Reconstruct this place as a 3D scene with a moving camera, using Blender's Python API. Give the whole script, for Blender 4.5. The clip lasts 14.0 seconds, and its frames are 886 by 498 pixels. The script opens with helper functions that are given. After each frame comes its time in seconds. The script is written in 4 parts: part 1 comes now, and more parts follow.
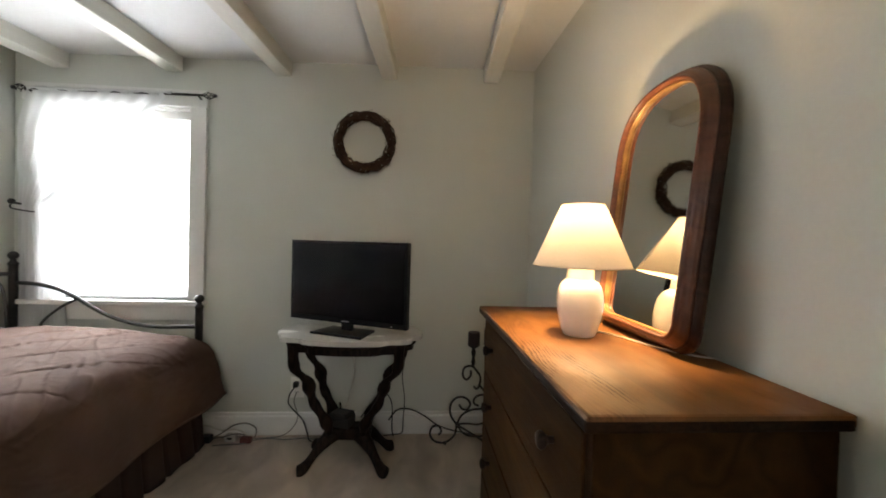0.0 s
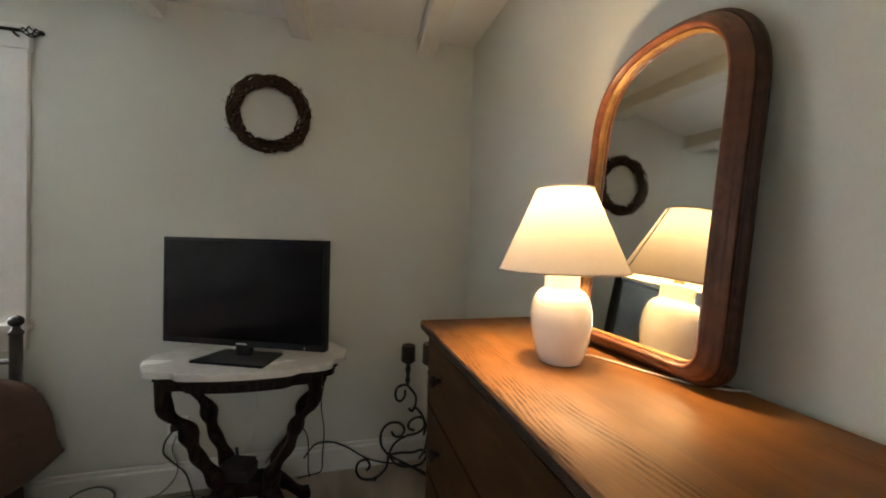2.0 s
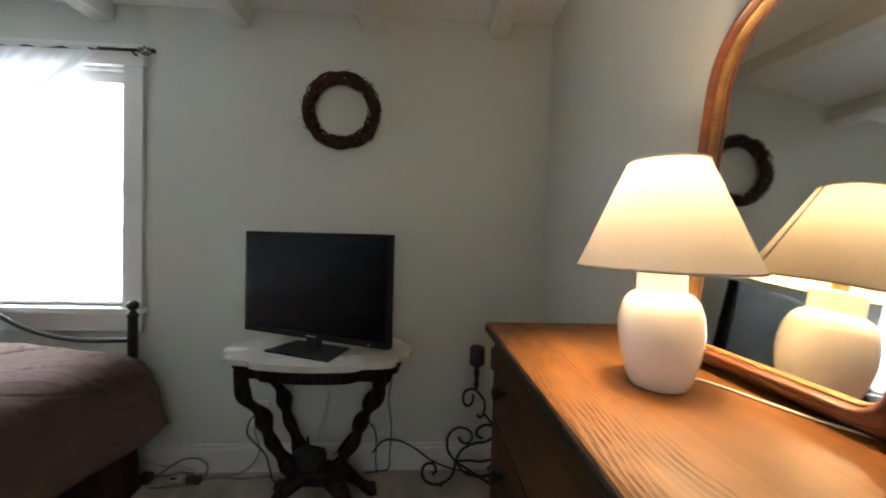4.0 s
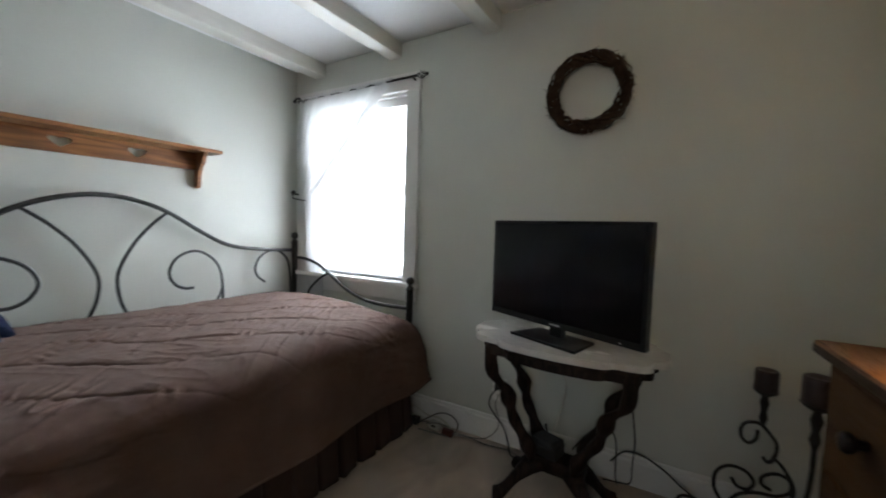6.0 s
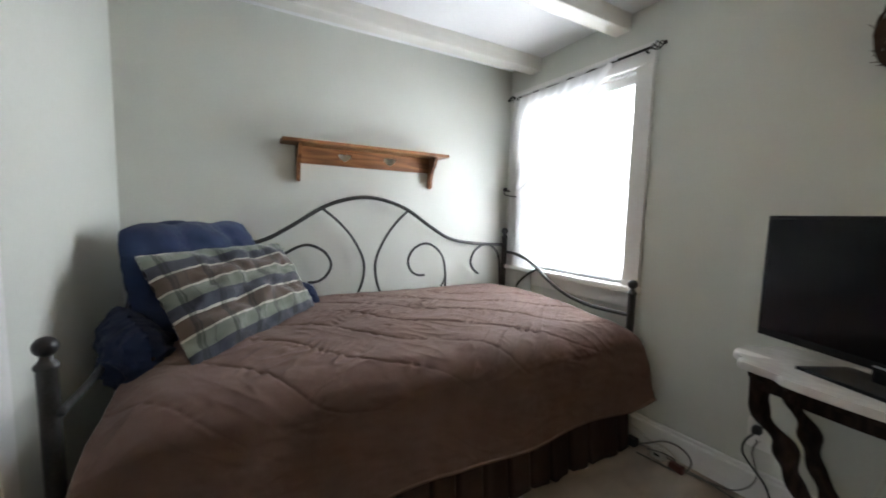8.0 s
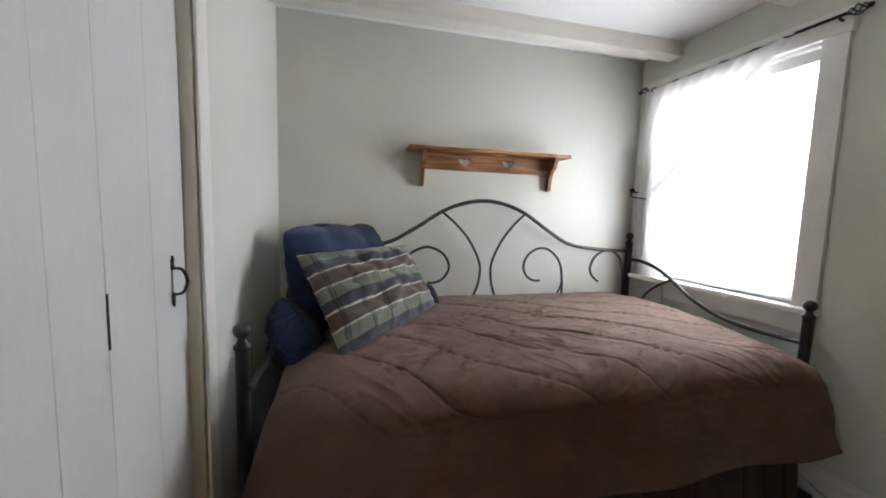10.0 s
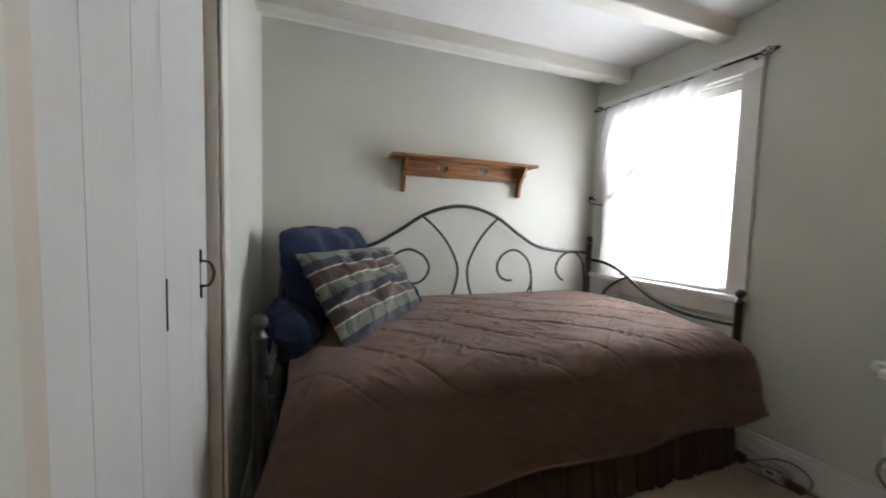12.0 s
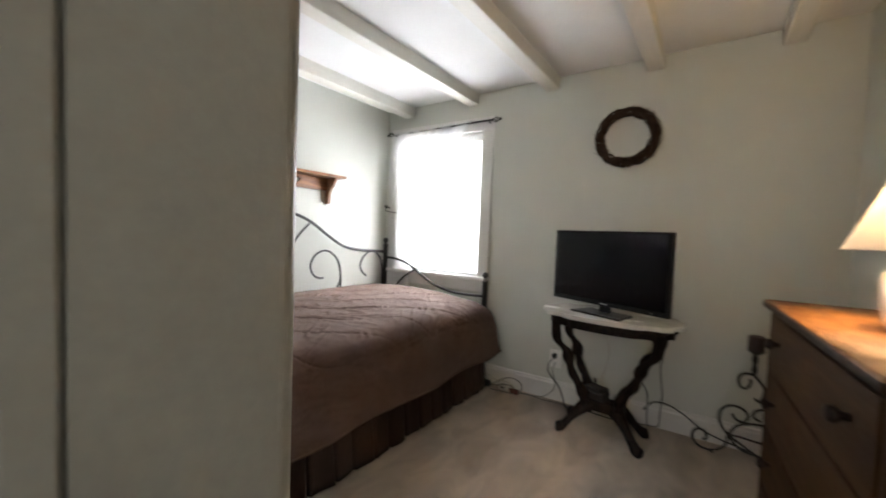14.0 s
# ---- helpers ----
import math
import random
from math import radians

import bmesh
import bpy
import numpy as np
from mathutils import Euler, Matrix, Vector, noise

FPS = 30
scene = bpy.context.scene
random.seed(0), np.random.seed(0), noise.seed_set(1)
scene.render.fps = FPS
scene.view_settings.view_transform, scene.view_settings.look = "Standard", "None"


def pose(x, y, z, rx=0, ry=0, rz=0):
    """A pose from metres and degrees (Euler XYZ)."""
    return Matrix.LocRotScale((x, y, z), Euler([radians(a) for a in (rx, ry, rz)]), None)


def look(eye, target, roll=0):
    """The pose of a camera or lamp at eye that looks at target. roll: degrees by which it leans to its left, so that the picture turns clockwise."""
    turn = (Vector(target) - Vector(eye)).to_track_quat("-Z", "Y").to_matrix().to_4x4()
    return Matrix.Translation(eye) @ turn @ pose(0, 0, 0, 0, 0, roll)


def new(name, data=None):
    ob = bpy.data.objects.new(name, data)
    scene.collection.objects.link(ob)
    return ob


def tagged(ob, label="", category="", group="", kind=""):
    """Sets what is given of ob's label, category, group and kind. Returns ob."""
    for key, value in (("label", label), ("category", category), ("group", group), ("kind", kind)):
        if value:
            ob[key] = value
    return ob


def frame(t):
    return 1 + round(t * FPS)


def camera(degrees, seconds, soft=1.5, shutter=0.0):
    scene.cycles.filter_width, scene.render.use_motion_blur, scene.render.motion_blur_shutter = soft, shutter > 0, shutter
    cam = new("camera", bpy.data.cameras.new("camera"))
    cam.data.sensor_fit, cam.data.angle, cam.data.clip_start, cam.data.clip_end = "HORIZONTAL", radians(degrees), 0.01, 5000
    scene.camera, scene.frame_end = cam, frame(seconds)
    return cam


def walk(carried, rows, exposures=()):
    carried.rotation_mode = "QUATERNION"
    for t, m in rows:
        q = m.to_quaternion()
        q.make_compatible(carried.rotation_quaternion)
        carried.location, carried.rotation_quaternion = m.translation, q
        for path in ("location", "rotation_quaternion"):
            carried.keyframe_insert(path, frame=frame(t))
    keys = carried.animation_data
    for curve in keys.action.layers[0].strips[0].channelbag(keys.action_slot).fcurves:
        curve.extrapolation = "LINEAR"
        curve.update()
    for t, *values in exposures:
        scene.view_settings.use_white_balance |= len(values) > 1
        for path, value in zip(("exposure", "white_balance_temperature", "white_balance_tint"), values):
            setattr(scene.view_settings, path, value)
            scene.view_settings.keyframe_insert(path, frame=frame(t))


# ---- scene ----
cam = camera(100.2, 14.0, 1.8, 0.5)
PATH = [
    (0, (0.304, 0.337, 1.178), (0.325, 2.337, 1.138), 1.6),
    (0.5, (0.274, 0.45, 1.163), (0.362, 2.447, 1.125), 1.6),
    (1, (0.247, 0.565, 1.163), (0.441, 2.555, 1.125), 1.7),
    (1.5, (0.262, 0.624, 1.173), (0.604, 2.594, 1.135), 1.6),
    (2, (0.289, 0.655, 1.174), (0.712, 2.609, 1.135), 1.5),
    (2.2, (0.299, 0.659, 1.175), (0.734, 2.611, 1.133), 1.4),
    (4.3, (0.341, 0.768, 1.150), (0.228, 2.764, 1.094), 1.9),
    (4.5, (0.316, 0.764, 1.144), (0.113, 2.755, 1.092), 2.1),
    (5, (0.285, 0.765, 1.131), (-0.244, 2.693, 1.065), 2.2),
    (5.5, (0.266, 0.777, 1.132), (-0.552, 2.599, 1.039), 1.9),
    (6, (0.227, 0.764, 1.134), (-0.84, 2.451, 1.01), 1.7),
    (6.5, (0.186, 0.738, 1.129), (-1.093, 2.27, 0.988), 1.8),
    (7, (0.159, 0.747, 1.133), (-1.323, 2.081, 0.976), 1.5),
    (7.5, (0.133, 0.73, 1.139), (-1.493, 1.882, 0.965), 1.5),
    (8, (0.109, 0.71, 1.141), (-1.637, 1.669, 0.958), 1.4),
    (8.5, (0.082, 0.708, 1.146), (-1.761, 1.467, 0.958), 1.2),
    (9, (0.077, 0.700, 1.155), (-1.827, 1.285, 0.970), 1.1),
    (9.2, (0.055, 0.665, 1.158), (-1.853, 1.233, 0.965), 1.3),
    (11.3, (0.046, 0.553, 1.115), (-1.916, 0.907, 0.952), 1.5),
    (11.5, (0.069, 0.521, 1.104), (-1.88, 0.944, 0.958), 1.3),
    (12, (0.126, 0.436, 1.117), (-1.741, 1.14, 0.982), 1.6),
    (12.5, (0.197, 0.378, 1.116), (-1.555, 1.334, 0.991), 1.7),
    (13, (0.245, 0.274, 1.141), (-1.379, 1.436, 1.022), 1.8),
    (13.5, (0.268, 0.166, 1.136), (-1.18, 1.542, 1.035), 2.0),
    (14, (0.304, 0.026, 1.124), (-0.865, 1.646, 1.035), 2.2),
]
LIGHT = [(0, 0.22, 6550, 11), (2.2, 0.06, 6500, 11), (4.5, -0.18, 5900, 9), (5.0, -0.40, 5880, 9), (5.5, -0.45, 5900, 9), (6.5, -0.22, 6100, 10), (7.2, 0.0, 6200, 11), (8.3, 0.04, 6200, 11), (9, -0.06, 6280, 12), (11.3, -0.12, 6450, 13), (12.3, -0.2, 6450, 13), (13, 0.02, 6500, 13), (14, 0.38, 6500, 13)]
walk(cam, [(t, look(eye, target, roll)) for t, eye, target, roll in PATH], LIGHT)

# ---- light ----
world = bpy.data.worlds.new("sky")
scene.world = world
world.use_nodes = True
wn = world.node_tree
sky = wn.nodes.new("ShaderNodeTexSky")
sky.sky_type, sky.sun_disc = "NISHITA", False
sky.sun_elevation, sky.sun_rotation = radians(54), radians(248)
wn.links.new(sky.outputs[0], wn.nodes["Background"].inputs[0])
wn.nodes["Background"].inputs[1].default_value = 0.1

sun = new("sun", bpy.data.lights.new("sun", "SUN"))
sun.data.energy, sun.data.angle, sun.data.color = 1.0, radians(12), (1.0, 0.96, 0.9)
sun.matrix_world = look((-20, -8, 30), (0, 0, 0))

day = new("window_daylight", bpy.data.lights.new("window_daylight", "AREA"))
day.data.shape, day.data.size, day.data.size_y = "RECTANGLE", 1.0, 1.3
day.data.energy, day.data.color, day.data.spread = 184.0, (0.905, 0.945, 1.0), radians(116)
day.matrix_world = look((-1.525, 2.70, 1.36), (-1.525, 0.0, 1.36))

# unseen fill added in the hall to lift the far wall, floor and doorway
hall = new("hall_fill", bpy.data.lights.new("hall_fill", "AREA"))
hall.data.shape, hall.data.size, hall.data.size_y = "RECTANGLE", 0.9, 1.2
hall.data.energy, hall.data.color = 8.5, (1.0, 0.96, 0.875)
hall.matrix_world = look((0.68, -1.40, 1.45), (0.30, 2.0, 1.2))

bulb = new("lamp_bulb_light", bpy.data.lights.new("lamp_bulb_light", "POINT"))
bulb.data.energy, bulb.data.color, bulb.data.shadow_soft_size = 15.0, (1.0, 0.69, 0.36), 0.028
bulb.location = (0.699, 1.36, 1.238)


# ---- materials ----
def shader(name):
    m = bpy.data.materials.new(name)
    m.use_nodes = True
    return m, m.node_tree.nodes, m.node_tree.links, m.node_tree.nodes["Principled BSDF"]


def surface(name, dark, light, rough=0.6, scale=6.0, fine=120.0, bump=0.15, depth=0.002, metal=0.0, stretch=(1, 1, 1), sheen=0.0, spec=0.5, rough_var=0.12, coat=0.0):
    """A surface whose colour wanders between two tones at a coarse and a fine scale, with a fine relief."""
    m, n, l, p = shader(name)
    tc = n.new("ShaderNodeTexCoord")
    mp = n.new("ShaderNodeMapping")
    mp.inputs["Scale"].default_value = stretch
    l.new(tc.outputs["Object"], mp.inputs["Vector"])
    big, small = n.new("ShaderNodeTexNoise"), n.new("ShaderNodeTexNoise")
    big.inputs["Scale"].default_value, big.inputs["Detail"].default_value = scale, 5
    small.inputs["Scale"].default_value, small.inputs["Detail"].default_value = fine, 3
    for t in (big, small):
        l.new(mp.outputs[0], t.inputs["Vector"])
    mix = n.new("ShaderNodeMix")
    mix.inputs["Factor"].default_value = 0.4
    l.new(big.outputs["Fac"], mix.inputs["A"])
    l.new(small.outputs["Fac"], mix.inputs["B"])
    ramp = n.new("ShaderNodeValToRGB")
    ramp.color_ramp.elements[0].position, ramp.color_ramp.elements[1].position = 0.32, 0.68
    ramp.color_ramp.elements[0].color, ramp.color_ramp.elements[1].color = (*dark, 1), (*light, 1)
    l.new(mix.outputs["Result"], ramp.inputs["Fac"])
    l.new(ramp.outputs[0], p.inputs["Base Color"])
    rr = n.new("ShaderNodeMapRange")
    rr.inputs["To Min"].default_value, rr.inputs["To Max"].default_value = max(0.02, rough - rough_var), min(1, rough + rough_var)
    l.new(big.outputs["Fac"], rr.inputs["Value"])
    l.new(rr.outputs[0], p.inputs["Roughness"])
    bp = n.new("ShaderNodeBump")
    bp.inputs["Strength"].default_value, bp.inputs["Distance"].default_value = bump, depth
    l.new(small.outputs["Fac"], bp.inputs["Height"])
    l.new(bp.outputs[0], p.inputs["Normal"])
    p.inputs["Metallic"].default_value = metal
    p.inputs["Specular IOR Level"].default_value = spec
    p.inputs["Sheen Weight"].default_value = sheen
    p.inputs["Coat Weight"].default_value = coat
    return m


def wood(name, dark, mid, light, rough=0.4, grain=1.0, axis=1, bump=0.12, coat=0.0, rings_=15.0, draw=1.1, spec=0.5, run=9.0, streak=0.55):
    """Wood with growth rings drawn out along one axis, fine pores and blotches of stain."""
    m, n, l, p = shader(name)
    tc = n.new("ShaderNodeTexCoord")
    mp = n.new("ShaderNodeMapping")
    sc = [9.0 * grain, 9.0 * grain, 9.0 * grain]
    sc[axis] = draw * grain
    mp.inputs["Scale"].default_value = sc
    l.new(tc.outputs["Object"], mp.inputs["Vector"])
    warp = n.new("ShaderNodeTexNoise")
    warp.inputs["Scale"].default_value, warp.inputs["Detail"].default_value = 0.8, 2
    l.new(mp.outputs[0], warp.inputs["Vector"])
    rings = n.new("ShaderNodeMath")
    rings.operation = "MULTIPLY"
    rings.inputs[1].default_value = rings_
    l.new(warp.outputs["Fac"], rings.inputs[0])
    saw = n.new("ShaderNodeMath")
    saw.operation = "PINGPONG"
    saw.inputs[1].default_value = 1.0
    l.new(rings.outputs[0], saw.inputs[0])
    pores = n.new("ShaderNodeTexNoise")
    mp2 = n.new("ShaderNodeMapping")
    sc2 = [240.0, 240.0, 240.0]
    sc2[axis] = run
    mp2.inputs["Scale"].default_value = sc2
    l.new(tc.outputs["Object"], mp2.inputs["Vector"])
    l.new(mp2.outputs[0], pores.inputs["Vector"])
    pores.inputs["Scale"].default_value, pores.inputs["Detail"].default_value = 1.0, 4
    mix = n.new("ShaderNodeMix")
    mix.inputs["Factor"].default_value = streak
    l.new(saw.outputs[0], mix.inputs["A"])
    l.new(pores.outputs["Fac"], mix.inputs["B"])
    ramp = n.new("ShaderNodeValToRGB")
    e = ramp.color_ramp.elements
    e[0].position, e[0].color = 0.18, (*dark, 1)
    e[1].position, e[1].color = 0.8, (*light, 1)
    x = e.new(0.46)
    x.color = (*mid, 1)
    l.new(mix.outputs["Result"], ramp.inputs["Fac"])
    blotch = n.new("ShaderNodeTexNoise")
    blotch.inputs["Scale"].default_value, blotch.inputs["Detail"].default_value = 5.0, 3
    l.new(tc.outputs["Object"], blotch.inputs["Vector"])
    bm_ = n.new("ShaderNodeMapRange")
    bm_.inputs["From Min"].default_value, bm_.inputs["From Max"].default_value = 0.3, 0.7
    bm_.inputs["To Min"].default_value, bm_.inputs["To Max"].default_value = 0.72, 1.12
    l.new(blotch.outputs["Fac"], bm_.inputs["Value"])
    mul = n.new("ShaderNodeMix")
    mul.data_type, mul.blend_type = "RGBA", "MULTIPLY"
    mul.inputs["Factor"].default_value = 1.0
    l.new(ramp.outputs[0], mul.inputs["A"])
    l.new(bm_.outputs[0], mul.inputs["B"])
    l.new(mul.outputs["Result"], p.inputs["Base Color"])
    rr = n.new("ShaderNodeMapRange")
    rr.inputs["To Min"].default_value, rr.inputs["To Max"].default_value = rough - 0.1, rough + 0.15
    l.new(pores.outputs["Fac"], rr.inputs["Value"])
    l.new(rr.outputs[0], p.inputs["Roughness"])
    bp = n.new("ShaderNodeBump")
    bp.inputs["Strength"].default_value, bp.inputs["Distance"].default_value = bump, 0.001
    l.new(pores.outputs["Fac"], bp.inputs["Height"])
    l.new(bp.outputs[0], p.inputs["Normal"])
    p.inputs["Specular IOR Level"].default_value = spec
    p.inputs["Coat Weight"].default_value = coat
    p.inputs["Coat Roughness"].default_value = 0.25
    return m


def cloth_glow(name, colour, thin, clear=0.0, rough=0.9):
    """Thin cloth or plastic that lets light through: diffuse, translucent and open weave."""
    m, n, l, p = shader(name)
    n.remove(p)
    out = n["Material Output"]
    tc = n.new("ShaderNodeTexCoord")
    tex = n.new("ShaderNodeTexNoise")
    tex.inputs["Scale"].default_value, tex.inputs["Detail"].default_value = 160.0, 3
    l.new(tc.outputs["Object"], tex.inputs["Vector"])
    ramp = n.new("ShaderNodeValToRGB")
    ramp.color_ramp.elements[0].color = (*[c * 0.9 for c in colour], 1)
    ramp.color_ramp.elements[1].color = (*colour, 1)
    l.new(tex.outputs["Fac"], ramp.inputs["Fac"])
    d, t, c = n.new("ShaderNodeBsdfDiffuse"), n.new("ShaderNodeBsdfTranslucent"), n.new("ShaderNodeBsdfTransparent")
    l.new(ramp.outputs[0], d.inputs[0])
    l.new(ramp.outputs[0], t.inputs[0])
    a, b = n.new("ShaderNodeMixShader"), n.new("ShaderNodeMixShader")
    a.inputs[0].default_value, b.inputs[0].default_value = thin, clear
    l.new(d.outputs[0], a.inputs[1])
    l.new(t.outputs[0], a.inputs[2])
    l.new(a.outputs[0], b.inputs[1])
    l.new(c.outputs[0], b.inputs[2])
    l.new(b.outputs[0], out.inputs[0])
    return m


WALL = surface("sage_wall_paint", (0.592, 0.600, 0.543), (0.634, 0.642, 0.584), 0.62, 2.2, 90, 0.25, 0.0015)
CEIL = surface("white_ceiling_paint", (0.78, 0.78, 0.77), (0.84, 0.84, 0.83), 0.7, 3, 60, 0.2, 0.002)
BEAM = surface("cream_beam_paint", (0.68, 0.66, 0.60), (0.78, 0.76, 0.70), 0.5, 7, 45, 0.35, 0.003, stretch=(1, 0.25, 1))
TRIM = surface("white_trim_paint", (0.70, 0.69, 0.66), (0.78, 0.77, 0.74), 0.4, 5, 70, 0.2, 0.001)
JAMB = surface("tan_jamb_paint", (0.57, 0.53, 0.455), (0.65, 0.61, 0.53), 0.5, 8, 60, 0.25, 0.002, stretch=(1, 1, 0.2))
DOOR = surface("white_plank_paint", (0.63, 0.64, 0.63), (0.68, 0.69, 0.68), 0.42, 4, 60, 0.12, 0.001, stretch=(2, 1, 0.4))
# lining paint is darkened to offset the added hall lamp
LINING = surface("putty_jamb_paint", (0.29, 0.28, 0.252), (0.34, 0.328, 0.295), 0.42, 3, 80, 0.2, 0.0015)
CARPET = surface("beige_carpet", (0.35, 0.282, 0.222), (0.68, 0.572, 0.468), 0.95, 4.2, 420, 1.0, 0.012, stretch=(1.5, 0.8, 1), sheen=0.2, spec=0.1)
for node in CARPET.node_tree.nodes:
    if node.type == "TEX_NOISE" and node.inputs["Scale"].default_value < 10:
        node.inputs["Distortion"].default_value = 0.6
    if node.type == "VALTORGB":
        node.color_ramp.elements[0].position, node.color_ramp.elements[1].position = 0.36, 0.62
IRON = surface("pewter_bed_metal", (0.040, 0.040, 0.040), (0.078, 0.077, 0.075), 0.42, 14, 130, 0.2, 0.001, metal=0.6)
BLACKIRON = surface("black_wrought_iron", (0.012, 0.011, 0.010), (0.035, 0.03, 0.026), 0.55, 30, 160, 0.4, 0.002, metal=0.3)
RODMETAL = surface("dark_rod_metal", (0.015, 0.014, 0.014), (0.04, 0.037, 0.034), 0.45, 25, 150, 0.3, 0.001, metal=0.6)
QUILT = surface("mauve_brown_cotton", (0.104, 0.065, 0.052), (0.150, 0.097, 0.078), 0.92, 7, 480, 0.5, 0.003, sheen=0.05, spec=0.12)
SKIRT = surface("brown_skirt_cotton", (0.044, 0.027, 0.023), (0.064, 0.040, 0.034), 0.92, 8, 420, 0.5, 0.003, sheen=0.02, spec=0.12)
SHEET = surface("white_mattress_ticking", (0.6, 0.6, 0.58), (0.7, 0.7, 0.68), 0.9, 8, 300, 0.4, 0.002)
BLUE = surface("navy_blue_cotton", (0.010, 0.017, 0.046), (0.019, 0.030, 0.072), 0.9, 9, 380, 0.6, 0.004, sheen=0.1, spec=0.15)
MARBLE = surface("white_marble", (0.50, 0.48, 0.45), (0.66, 0.645, 0.61), 0.24, 4.5, 30, 0.05, 0.0005, stretch=(1, 2.2, 1))
DARKWOOD = wood("dark_carved_walnut", (0.006, 0.004, 0.003), (0.014, 0.008, 0.006), (0.026, 0.015, 0.011), 0.52, 1.6, 2, 0.35, spec=0.14)


def oak_boards(name):
    """Plain-sawn oak boards glued side by side: cathedral rings, open pores, boards of unlike tone."""
    m, n, l, p = shader(name)
    tc, sep = n.new("ShaderNodeTexCoord"), n.new("ShaderNodeSeparateXYZ")
    l.new(tc.outputs["Object"], sep.inputs[0])

    def calc(op, a, b=None, c=None):
        k = n.new("ShaderNodeMath")
        k.operation = op
        for i, v in enumerate((a, b, c)):
            if isinstance(v, (int, float)):
                k.inputs[i].default_value = v
            elif v is not None:
                l.new(v, k.inputs[i])
        return k.outputs[0]

    def cloud(scale, detail, offset=None):
        mp, t = n.new("ShaderNodeMapping"), n.new("ShaderNodeTexNoise")
        mp.inputs["Scale"].default_value = scale
        l.new(tc.outputs["Object"], mp.inputs["Vector"])
        if offset is not None:
            l.new(offset, mp.inputs["Location"])
        l.new(mp.outputs[0], t.inputs["Vector"])
        t.inputs["Scale"].default_value, t.inputs["Detail"].default_value = 1.0, detail
        return t.outputs["Fac"]

    def ramp(value, lo, hi, a, b):
        k = n.new("ShaderNodeMapRange")
        k.interpolation_type = "SMOOTHSTEP"
        k.inputs["From Min"].default_value, k.inputs["From Max"].default_value = lo, hi
        k.inputs["To Min"].default_value, k.inputs["To Max"].default_value = a, b
        l.new(value, k.inputs["Value"])
        return k.outputs[0]

    board_no = calc("FLOOR", calc("DIVIDE", sep.outputs[0], 0.151))
    white = n.new("ShaderNodeTexWhiteNoise")
    white.noise_dimensions = "1D"
    l.new(calc("ADD", board_no, 3.0), white.inputs["W"])
    shift = n.new("ShaderNodeCombineXYZ")
    l.new(calc("MULTIPLY", white.outputs["Value"], 40.0), shift.inputs[0])
    warp = cloud((3.5, 1.3, 3.5), 2.0, shift.outputs[0])
    ring = calc("FRACT", calc("MULTIPLY_ADD", warp, 27.0, calc("MULTIPLY", sep.outputs[0], 85.0)))
    early = calc("SUBTRACT", 1.0, calc("ABSOLUTE", calc("MULTIPLY_ADD", ring, 2.0, -1.0)))
    early = ramp(early, 0.2, 0.65, 0.0, 1.0)
    strong = calc("MAXIMUM", ramp(sep.outputs[0], 0.085, 0.125, 1.0, 0.0), ramp(cloud((8.0, 3.0, 8.0), 1.0), 0.52, 0.68, 0.05, 0.65))
    strong = calc("MULTIPLY", strong, ramp(cloud((13.0, 5.0, 13.0), 1.0), 0.40, 0.60, 0.12, 1.0))
    pores = ramp(cloud((330.0, 22.0, 330.0), 2.0), 0.40, 0.62, 0.25, 1.0)
    dark = calc("MULTIPLY", calc("MULTIPLY", early, strong), pores)
    fine = ramp(cloud((520.0, 11.0, 520.0), 2.0), 0.3, 0.7, 0.92, 1.06)
    blot = ramp(cloud((8.0, 3.5, 8.0), 4.0), 0.3, 0.7, 0.66, 1.18)
    tone = calc("MULTIPLY", calc("MULTIPLY", fine, blot), ramp(white.outputs["Value"], 0.0, 1.0, 0.86, 1.06))
    mix = n.new("ShaderNodeMix")
    mix.data_type = "RGBA"
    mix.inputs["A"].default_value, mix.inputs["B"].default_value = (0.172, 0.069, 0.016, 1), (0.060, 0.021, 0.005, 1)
    l.new(dark, mix.inputs["Factor"])
    mul = n.new("ShaderNodeMix")
    mul.data_type, mul.blend_type = "RGBA", "MULTIPLY"
    mul.inputs["Factor"].default_value = 1.0
    l.new(mix.outputs["Result"], mul.inputs["A"])
    l.new(tone, mul.inputs["B"])
    l.new(mul.outputs["Result"], p.inputs["Base Color"])
    l.new(calc("MULTIPLY_ADD", dark, 0.2, ramp(cloud((9.0, 5.0, 9.0), 3.0), 0.3, 0.7, 0.42, 0.58)), p.inputs["Roughness"])
    bp = n.new("ShaderNodeBump")
    bp.inputs["Strength"].default_value, bp.inputs["Distance"].default_value, bp.invert = 0.35, 0.0008, True
    l.new(dark, bp.inputs["Height"])
    l.new(bp.outputs[0], p.inputs["Normal"])
    p.inputs["Specular IOR Level"].default_value = 0.3
    return m


